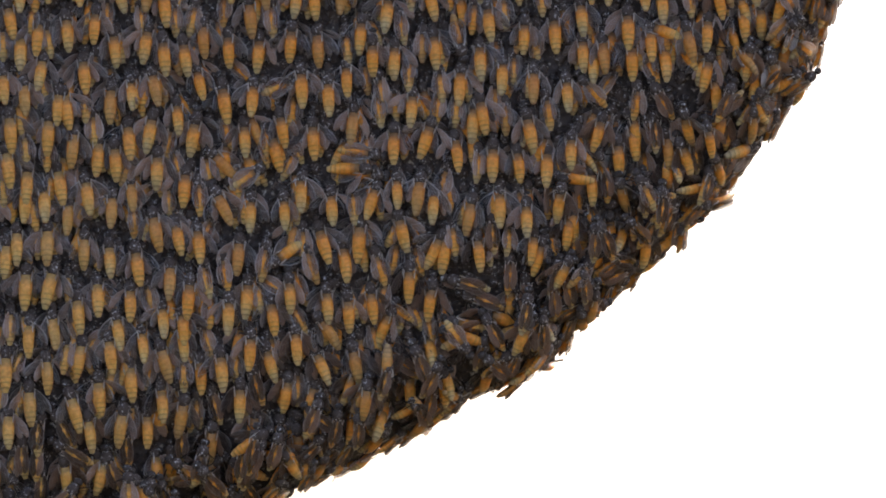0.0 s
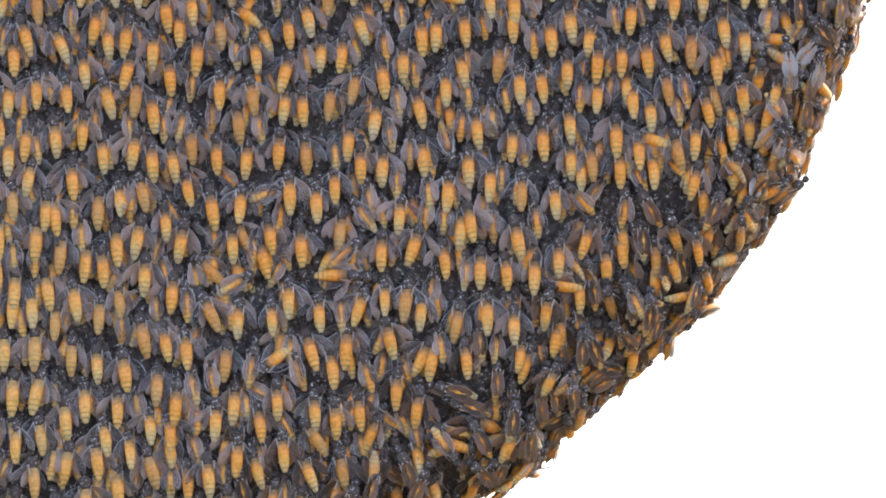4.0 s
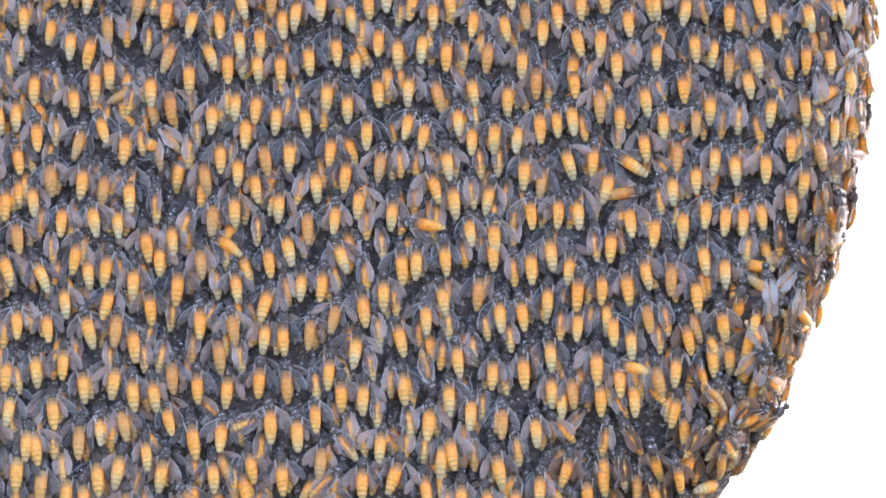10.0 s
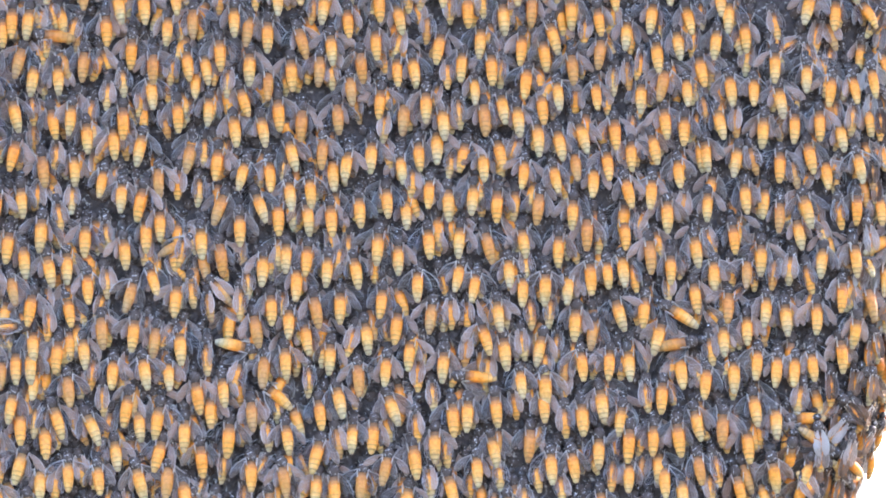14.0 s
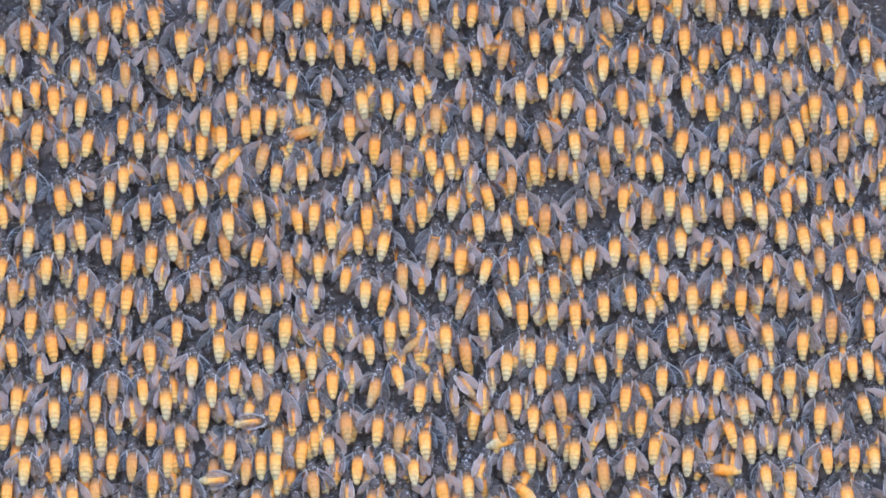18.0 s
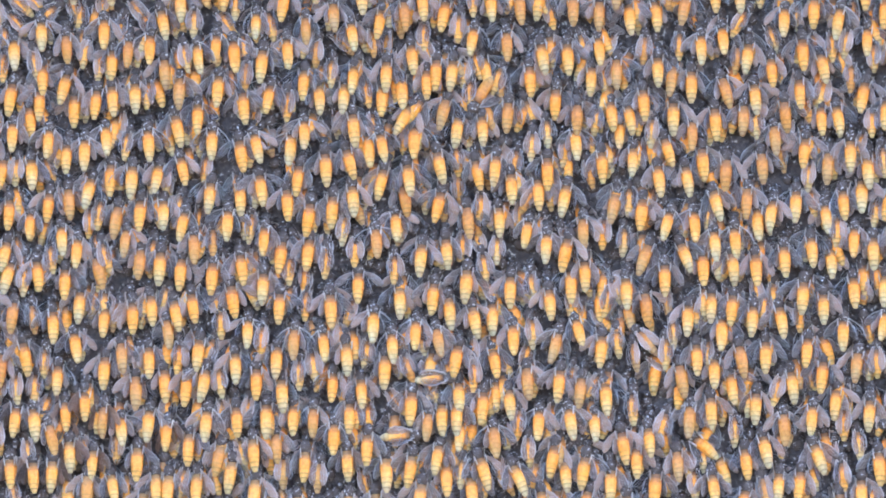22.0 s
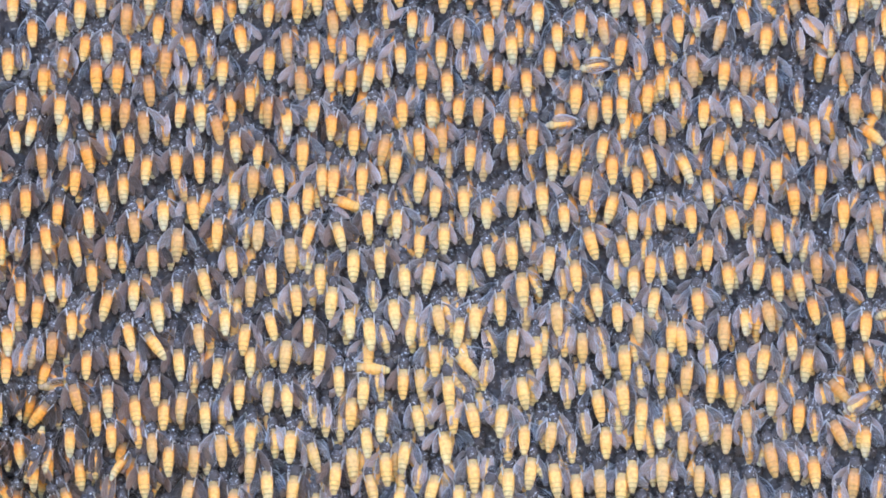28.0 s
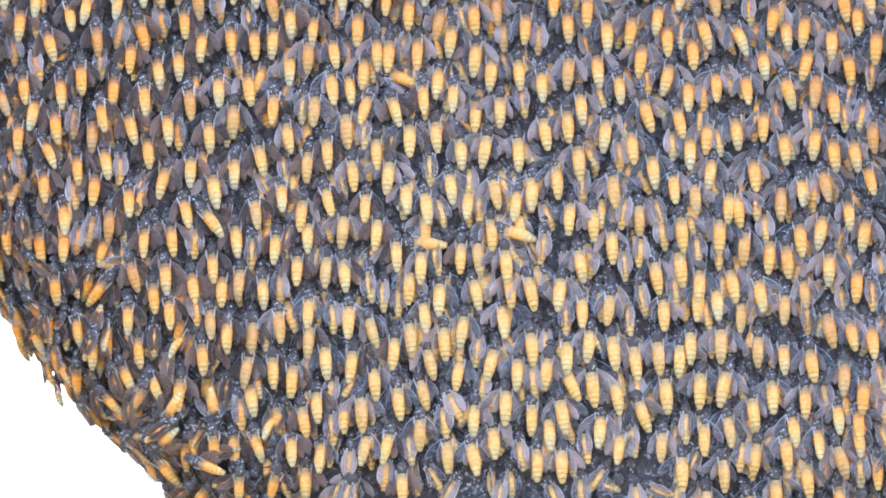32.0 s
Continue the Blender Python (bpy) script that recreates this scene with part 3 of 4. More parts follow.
band((-1293, -275, -3), (-1196, -274, 8), (-1067, -269, 3), (-1014, -274, 5), (-970, -253, -10), (-829, -280, 3), (-797, -255, -4), (-750, -263, -2),
     (-664, -252, 6), (-597, -276, -3), (-524, -265, 2), (-400, -261, -3), (-332, -285, 3), (-208, -268, 10), (-137, -273, -8), (51, -253, 3),
     (220, -270, -2), (299, -275, -8), (341, -266), (415, -260, 5), (502, -288, 6), (622, -282, -4), (839, -281, -14), (881, -276, 4),
     (952, -286, -55), (973, -253, -6), (1030, -270, 2), (1096, -280, 5), (1188, -290), (1231, -252, 5), (1281, -263, -6))
band((-1231, -304), (-1137, -299), (-1099, -301, 6), (-1044, -326, -5), (-913, -294, 3), (-774, -316), (-722, -305, -3), (-685, -312, 5),
     (-655, -305, 8), (-561, -304), (-514, -325), (-426, -312), (-374, -324), (-202, -333), (-80, -308, -3), (-25, -313, 5), (13, -327, 6),
     (194, -307, -8), (250, -296), (282, -322, -6), (389, -320, -6), (442, -302, 5), (599, -324, -14), (757, -299, 5), (787, -318, 8), (905, -325, 15),
     (1022, -331), (1063, -312), (1134, -292, -4), (1251, -308, 4))
band((-1397, -367), (-1270, -351), (-1203, -359, 5), (-1152, -369), (-1121, -370, -3), (-1089, -366, 5), (-989, -368), (-954, -371, -3), (-899, -358),
     (-864, -340), (-832, -369, 4), (-595, -371, -3), (-543, -369), (-495, -370), (-396, -368), (-287, -350), (-232, -371), (-206, -371),
     (-161, -350, 5), (-112, -345, -4), (59, -337, -3), (245, -363, -3), (322, -357, 4), (465, -351, 5), (524, -372, 4), (632, -349, -5),
     (694, -345, 12), (817, -371, 3), (854, -372), (926, -335, 80), (1229, -355, -3))
band((-1343, -382, 3), (-1281, -411, -8), (-1255, -398, 10), (-1199, -390, 8), (-1054, -390, -4), (-924, -399, -12), (-799, -386, -6), (-753, -375, 6),
     (-721, -396, 5), (-650, -379, 4), (-460, -376), (-424, -404, 3), (-259, -387, 5), (-202, -404, 4), (-140, -412, -4), (-61, -383, 3),
     (-3, -383, -8), (39, -390, -3), (205, -380, 5), (373, -395, -3), (422, -381, 5), (661, -406, -4), (705, -415), (770, -374), (946, -386, -5),
     (988, -407), (1039, -394), (1079, -373, 4), (1114, -385, 4), (1146, -385, 5), (1179, -378, -5))
band((-1372, -421, 5), (-1316, -460, -15), (-1235, -454, -5), (-1155, -444, -12), (-1080, -427, -4), (-998, -459, -4), (-892, -430), (-852, -445),
     (-773, -442), (-681, -418, 4), (-630, -440, 10), (-565, -430, -3), (-525, -419, -3), (-475, -452), (-400, -451, -2), (-365, -424, 3),
     (-242, -443, 10), (-37, -447), (89, -424, -8), (111, -452), (134, -417), (184, -460, -3), (306, -456, -5), (340, -435, -10), (435, -450, -18),
     (565, -460, 3), (617, -453), (702, -446, -3), (805, -442, -6), (911, -429), (1076, -453, -5))
band((-1421, -467, 12), (-1178, -486), (-1092, -501, -2), (-1050, -469, 5), (-957, -466, -3), (-925, -465, 5), (-861, -491, 3), (-815, -488, -8),
     (-738, -489, -3), (-718, -492), (-668, -490, 4), (-608, -468, 8), (-331, -467, -3), (-290, -463, 8), (-225, -476, -3), (-180, -502, -3),
     (-159, -467, -15), (-97, -481, -22), (-13, -475, -5), (17, -468, 8), (65, -491, 2), (143, -499, 4), (247, -502, -6), (361, -500, 5),
     (397, -498, 6), (540, -466, -3), (769, -466, -2), (837, -471, 6), (974, -478, -10), (1018, -488, 3), (1112, -477))
band((-1366, -536, -5), (-1300, -544, -5), (-1263, -521), (-1209, -543, 6), (-1128, -514, -5), (-968, -545, -6), (-895, -514, 3), (-764, -524, 4),
     (-634, -545, 6), (-566, -502, 7), (-539, -532, 5), (-488, -533, -4), (-402, -533, 6), (-349, -529, -4), (-273, -512, 8), (-228, -548, 14),
     (-56, -528, -4), (18, -528, 14), (95, -538, -5), (297, -532, 15), (472, -540, -5), (507, -513), (613, -523, -10), (675, -512, 5), (798, -529),
     (852, -513), (895, -506), (940, -504, -6), (1062, -516, -3), (1133, -535, 3), (1174, -541, -8))
band((-1402, -558, -25), (-1353, -582, 10), (-1229, -589, -6), (-1154, -561, -3), (-1073, -571, -6), (-1021, -549), (-927, -583, 4), (-853, -589, 3),
     (-820, -550, -6), (-788, -553), (-765, -589, 15), (-658, -574, -3), (-607, -573, 3), (-448, -555), (-311, -567, -4), (-190, -580), (-140, -565),
     (-87, -572, -4), (-13, -577, -14), (33, -575, 5), (183, -564), (242, -574, -8), (376, -586, 6), (418, -559, 12), (583, -560, -3), (714, -554, -3),
     (754, -554, -8), (851, -575, 3), (915, -580), (977, -562, -8), (1108, -570, -10))
band((-1378, -622), (-1310, -604, -6), (-1248, -622, 3), (-1178, -611, -12), (-1113, -615, -5), (-1040, -630, -3), (-997, -601, 3), (-899, -635),
     (-796, -623, -3), (-707, -594, -15), (-568, -606, 4), (-524, -598), (-444, -639, -8), (-404, -628, -4), (-380, -598, -5), (-264, -610, -14),
     (-207, -625, -10), (-60, -635, 5), (65, -600), (217, -622, -5), (296, -590, 6), (329, -593, -2), (456, -615, 8), (536, -594, -12),
     (639, -632, -6), (803, -624, -4), (946, -604, -2), (1046, -595, -10), (1087, -632, -4), (1117, -627, -5), (1147, -599, 8))
band((-1417, -677, 6), (-1323, -652, -25), (-1224, -672, -8), (-1149, -655, -4), (-949, -673, -12), (-831, -665, -3), (-743, -667, -2), (-685, -644),
     (-638, -640), (-594, -672, -3), (-553, -668, 10), (-493, -672), (-340, -645, 5), (-292, -668, -4), (-190, -680), (-160, -655, 4),
     (-107, -648, -5), (-23, -677, -6), (30, -668, 8), (134, -659, -3), (178, -678), (287, -669, 4), (335, -677), (410, -654), (699, -658, 3),
     (755, -652), (885, -645), (924, -669, -2), (994, -670, -10), (1022, -653, 6), (1059, -664))
band((-1383, -718, -4), (-1333, -710, -4), (-1275, -681, -3), (-1247, -718, 6), (-1126, -709, 14), (-1075, -691), (-1033, -724, -8), (-997, -695),
     (-867, -688, 3), (-787, -703, -6), (-724, -709, 5), (-426, -724, -3), (-386, -690, -3), (-256, -711, -5), (-156, -719, 10), (-78, -721),
     (64, -689), (101, -691, -8), (230, -685, 4), (432, -694), (470, -698), (541, -680, -3), (623, -699), (805, -689), (823, -709, 2), (842, -692, -5),
     (891, -701), (947, -702), (1018, -721, 14), (1079, -704, -3), (1156, -681, 20))
band((-1299, -768, -6), (-1185, -743, -3), (-1083, -765, -12), (-960, -770, -6), (-913, -741, -2), (-831, -751, -12), (-766, -764), (-693, -749, -4),
     (-658, -766, -5), (-613, -732, -5), (-585, -763, 5), (-535, -743, -8), (-501, -767, 8), (-471, -744, 2), (-325, -744, -4), (-219, -744),
     (-182, -763, -3), (6, -757, -5), (48, -746, -10), (128, -739, -12), (219, -767), (306, -746, -3), (353, -763, -2), (386, -733), (585, -744, 5),
     (660, -727, 3), (715, -746, 3), (775, -762, -3), (1037, -757, -4), (1104, -735, 12), (1150, -726, 50))
band((-1400, -795, -4), (-1341, -814, -5), (-1300, -819), (-1221, -782, 4), (-1160, -813, 3), (-1110, -811, -4), (-1035, -783, -35), (-996, -816),
     (-880, -771), (-869, -813), (-807, -803, 5), (-748, -811, 5), (-544, -815, -4), (-405, -789, 5), (-363, -802, -2), (-283, -796), (-207, -821, -3),
     (-125, -779, 4), (-109, -783, -8), (-32, -773), (36, -825, 10), (87, -798, -4), (171, -771, -8), (273, -820, -8), (394, -812, 6), (499, -784),
     (608, -808, 6), (626, -794, -8), (997, -810, -4), (1040, -816, 15), (1102, -802, -60))
band((-1418, -840, -4), (-1177, -873, -14), (-1038, -862), (-929, -831, 5), (-889, -871), (-838, -874, 3), (-713, -849, -2), (-672, -870, 3),
     (-600, -855), (-567, -856, -6), (-519, -871, -5), (-387, -873, -8), (-332, -842), (-142, -826), (-99, -850, 6), (-55, -865, 5), (1, -838, -3),
     (112, -833, 10), (206, -836, -4), (261, -857, -12), (327, -837), (468, -849, 2), (522, -838, 18), (579, -863, -5), (710, -826, -10), (782, -863),
     (826, -828, 18), (864, -871, -2), (894, -841, -4), (984, -872, -20), (1068, -851, 75))
band((-1345, -919, -10), (-1316, -890), (-1273, -878, -10), (-1246, -897, 40), (-1143, -911, -5), (-1122, -879, -3), (-1073, -896, -8), (-1024, -904),
     (-994, -893, 6), (-951, -910, -3), (-805, -882), (-693, -905, 5), (-640, -927, 3), (-573, -921, -10), (-513, -917, -5), (-476, -920, -12),
     (-427, -923), (-254, -899, -8), (-212, -883, -5), (-181, -914, 3), (-120, -915, -8), (-23, -875, -3), (49, -892, 2), (97, -921, 4),
     (378, -883, 90), (642, -879, 2), (689, -884, -5), (737, -886, 4), (800, -895, -80), (817, -922, -2), (951, -884, 175))
band((-1347, -971, -18), (-1276, -964, -8), (-1189, -948), (-1116, -942, -3), (-1044, -962, -3), (-923, -967, -5), (-871, -947, 3), (-801, -962, 2),
     (-666, -960, -3), (-527, -969, -5), (-388, -958), (-342, -956, 8), (-243, -965), (-184, -947), (-149, -948), (-108, -974, 3), (-72, -934, -8),
     (-31, -962, 3), (6, -936, -5), (170, -958, -25), (214, -970), (275, -968), (305, -933), (359, -959, -5), (426, -947, 18), (473, -934),
     (510, -936), (541, -957, 2), (654, -958), (764, -948, 12), (886, -931, 10))
band((-1273, -1030, -60), (-1228, -991, 4), (-1171, -1004, -4), (-1100, -1001, 5), (-1059, -1022, -3), (-1016, -984, 3), (-973, -985), (-872, -998, 5),
     (-842, -1033, -4), (-757, -984, -14), (-723, -1021, 5), (-692, -996, -3), (-632, -1004, -3), (-600, -984, 8), (-477, -1019, -5), (-378, -1016, 7),
     (-334, -1028, -5), (-198, -1023), (-144, -1022), (49, -998, -10), (88, -1010, -10), (123, -1022), (345, -1021, -15), (405, -1017, 4),
     (484, -1001, -12), (535, -1033, 25), (598, -975, 12), (701, -979), (774, -999, 12), (857, -1014, 40), (910, -1024))
band((-1240, -1087, -8), (-1189, -1049, -22), (-1140, -1069, -22), (-1102, -1082, 3), (-984, -1047, 12), (-936, -1050, -3), (-903, -1065, 4),
     (-798, -1043, 7), (-757, -1074, -4), (-658, -1041, -12), (-610, -1063, 8), (-552, -1045, 14), (-505, -1062, 3), (-453, -1063, 8), (-416, -1036),
     (-409, -1082, -25), (-372, -1090), (-296, -1047, -5), (-255, -1041), (-218, -1046, 4), (-80, -1035, 2), (-34, -1049, -3), (16, -1062, -7),
     (71, -1086, 3), (191, -1044), (379, -1056, -3), (493, -1093), (555, -1035, 8), (617, -1039, -5), (718, -1045, 14), (818, -1045, 40))
band((-1192, -1111, -70), (-1154, -1135, -20), (-974, -1096, -8), (-883, -1137, -8), (-860, -1112, -2), (-811, -1133, -6), (-780, -1125, -3),
     (-716, -1110, -5), (-671, -1096, -12), (-584, -1142, 3), (-528, -1120), (-482, -1144), (-426, -1138, -8), (-330, -1107, -10), (-283, -1142, -18),
     (-243, -1106, -3), (-183, -1098, 2), (-142, -1096, 12), (-88, -1143, -6), (-55, -1114, -2), (1, -1126), (105, -1117, 3), (207, -1118, 4),
     (253, -1150), (283, -1113, -2), (349, -1130), (386, -1144), (429, -1130, -6), (528, -1123, 8), (666, -1146, -70), (755, -1114, 12))
band((-1188, -1162, -20), (-1121, -1164, -8), (-1075, -1170, -10), (-1046, -1175, -4), (-1009, -1183, -4), (-964, -1179, -15), (-938, -1152),
     (-906, -1190), (-852, -1204), (-777, -1192, 12), (-740, -1188, 14), (-680, -1166, 2), (-631, -1204, -3), (-585, -1209, -10), (-549, -1184, -3),
     (-450, -1172, -3), (-363, -1169, 7), (-330, -1202, 8), (-253, -1201, 4), (-177, -1188), (-132, -1177, -8), (-33, -1216, -5), (-19, -1177, -8),
     (22, -1201), (60, -1157, -4), (94, -1199, -6), (95, -1168), (173, -1150), (210, -1211), (294, -1202, -3), (610, -1158, -75))
band((-950, -1243, 4), (-887, -1244), (-712, -1258), (-474, -1222), (-430, -1225), (-219, -1244), (-213, -1345), (-176, -1304, -2), (-145, -1249, -4),
     (-114, -1431, -8), (-97, -1314, -15), (-89, -1222, 8), (-70, -1353, -8), (-54, -1427, 15), (-52, -1286, -4), (-14, -1344), (2, -1261, -4),
     (30, -1346), (41, -1420, 5), (56, -1303, -3), (63, -1229, -15), (88, -1326, 10), (125, -1252), (141, -1372), (160, -1243), (192, -1299),
     (215, -1349, 3), (220, -1412, -60), (250, -1232, -15), (273, -1285, 8), (294, -1375, -4))
shut((-1005, 266, 5), (-949, 270), (-862, 288), (-837, 267), (-729, 454), (-701, 444), (-681, 280, -10), (-667, 341), (-592, 373, 5), (-448, 284, 5),
     (-350, 300, -10), (-257, 313, 3), (-195, 326, 5), (-171, 373, -5), (123, 427), (133, 283, 5), (174, 382, -8), (196, 290, 3), (302, 331, 30),
     (315, 444), (343, 385, 5), (351, 448), (467, 287), (491, 291, 10), (542, 267), (600, 276, -3), (657, 360), (699, 360, 5), (731, 302), (795, 345),
     (942, 360))
shut((-1171, 145), (-1019, 165), (-984, 78, 5), (-788, 123, 8), (-750, 214, 5), (-576, 245), (-501, 192, 3), (-422, 248), (-359, 212, -5), (-176, 210),
     (-68, 113, 5), (-40, 136, -5), (-12, 101), (35, 63, -12), (46, 157), (144, 136, 5), (296, 265), (330, 149), (423, 55, 5), (499, 230), (536, 148),
     (556, 80, -5), (631, 152), (781, 227), (832, 137), (858, 147), (875, 163), (1049, 61), (1255, 65), (1346, 158), (1363, 80))
shut((-1153, -114), (-1115, 18, -3), (-1024, -16, 3), (-971, -116, 5), (-922, -76), (-856, -13), (-837, 1, 6), (-824, -75, -15), (-636, -51),
     (-570, -25, 3), (-499, -101), (-436, -90, 3), (-403, -33, 8), (-384, -72, 3), (-315, -103), (-162, 6), (-155, -101, -8), (-132, -71),
     (-76, 20, 30), (57, -44), (92, -58), (470, -44), (539, -11), (1079, -7, -12), (1153, -33), (1232, -104), (1289, -33), (1335, -87, 5), (1349, 3),
     (1356, -57, 8), (1361, -99))
shut((-1263, -266), (-955, -184, -5), (-936, -261, 5), (-699, -258), (-622, -198), (-550, -227, 5), (-483, -288), (-471, -165, 5), (-458, -275, -8),
     (-290, -281, -20), (-177, -294), (-72, -220, -5), (-69, -136, -4), (62, -163, 10), (81, -239, -3), (111, -263, -5), (134, -239, -40), (165, -257),
     (178, -223, -3), (539, -279), (679, -277), (713, -275), (803, -145, 5), (864, -215), (924, -234), (1112, -210), (1142, -203), (1176, -219, -12),
     (1327, -265, 5), (1357, -183), (1364, -241, 10))
shut((-1197, -439, 10), (-1120, -421, -5), (-1017, -395, -3), (-985, -307), (-953, -307, 5), (-809, -413), (-623, -301, -3), (-514, -463),
     (-452, -471, 5), (-98, -380, 5), (-78, -428), (106, -356), (156, -389), (284, -396), (360, -325, 15), (480, -386), (505, -424), (564, -344),
     (666, -333, -5), (706, -371), (738, -378, 4), (885, -427), (1000, -347), (1155, -433, 10), (1210, -415), (1251, -407, 5), (1266, -463, 20),
     (1277, -355, 8), (1278, -416, -15), (1293, -340), (1315, -339, 8))
shut((-1422, -509, -20), (-1342, -492, -12), (-1278, -596), (-1230, -494), (-988, -498, -10), (-874, -580, 3), (-482, -582), (-262, -545),
     (-162, -578, 5), (132, -548), (169, -604), (213, -492), (336, -507), (477, -480, -4), (498, -578, -5), (528, -522), (622, -567, -5),
     (690, -570, -5), (731, -591), (739, -472), (822, -566), (995, -590, -5), (1007, -558, -10), (1200, -568, 20), (1209, -597, -10), (1214, -497, 10),
     (1228, -610, 30), (1237, -499), (1245, -603, -15), (1247, -546, -12), (1264, -504, -8))
shut((-1430, -746, -15), (-1332, -742, -5), (-1282, -722, -5), (-1201, -680), (-1095, -622), (-807, -717, -12), (-764, -628, 5), (-651, -697),
     (-381, -734), (-316, -682), (-221, -665), (-140, -661, -10), (25, -621), (83, -622, -5), (113, -622, 10), (255, -623, -5), (260, -741, 70),
     (387, -672, -5), (448, -752, -8), (485, -638), (495, -719), (519, -671), (552, -742, -5), (610, -620, 5), (666, -611), (828, -755, -40),
     (1168, -640, 60), (1179, -730, 40), (1194, -648, 8), (1197, -705, -20), (1210, -664))
shut((-1374, -872, -25), (-1369, -794, -5), (-1277, -801, 8), (-1255, -788, 10), (-1069, -815), (-970, -835), (-642, -855), (-633, -774, -15),
     (-564, -768), (-456, -839, 6), (-312, -874, -5), (-310, -782, 10), (-284, -852), (-241, -822), (-182, -851), (-145, -859), (-76, -772),
     (-61, -816), (287, -783), (545, -779), (578, -785), (615, -882), (666, -799, -3), (742, -790, -8), (896, -773, 5), (931, -829, -3),
     (950, -772, -30), (1001, -865, -15), (1062, -762, -40), (1125, -774, -5), (1142, -767))
shut((-1375, -955, -10), (-1336, -1028, -20), (-1301, -968, -4), (-1145, -986), (-1120, -1037, 3), (-1071, -936, -10), (-949, -983), (-920, -901),
     (-829, -955, -5), (-762, -899, -5), (-738, -918), (-712, -928), (-575, -1019, 8), (-416, -966), (-304, -971), (-280, -935, -8), (-222, -922, -5),
     (-168, -964), (8, -976), (124, -937), (396, -954, -5), (643, -1007, -3), (742, -944), (786, -1028, -10), (816, -982), (845, -917, -5),
     (894, -981), (922, -944, 70), (947, -975, 15), (985, -965, 10), (1045, -895, 50))
shut((-1279, -1074, -25), (-1269, -1101, -12), (-1154, -1210, -12), (-1148, -1099, -8), (-1118, -1226, -5), (-995, -1118, -5), (-834, -1149, -5),
     (-805, -1214, 5), (-744, -1234, 5), (-698, -1189, -5), (-635, -1143, -5), (-616, -1118, -25), (-501, -1206), (-476, -1077, -5), (-387, -1194, -5),
     (-210, -1164), (-114, -1217, 8), (137, -1083, -8), (142, -1138, 5), (170, -1071, -8), (237, -1053, 8), (324, -1058, -15), (444, -1063, -15),
     (609, -1087, -75), (635, -1117, -70), (670, -1078, 2), (700, -1114, -2), (745, -1064, 60), (787, -1086, 70), (802, -1118, 80), (849, -1066, 60))
shut((-1085, -1238, -12), (-1001, -1236, -10), (-188, -1398, -5), (-165, -1403), (-162, -1357, 5), (-160, -1449), (-111, -1348, -30),
     (-91, -1385, -60), (-26, -1422, -20), (-3, -1379), (90, -1374), (90, -1423, 80), (95, -1248), (153, -1305, -15), (183, -1442, -70),
     (227, -1271, -15), (257, -1428, 30), (259, -1361))


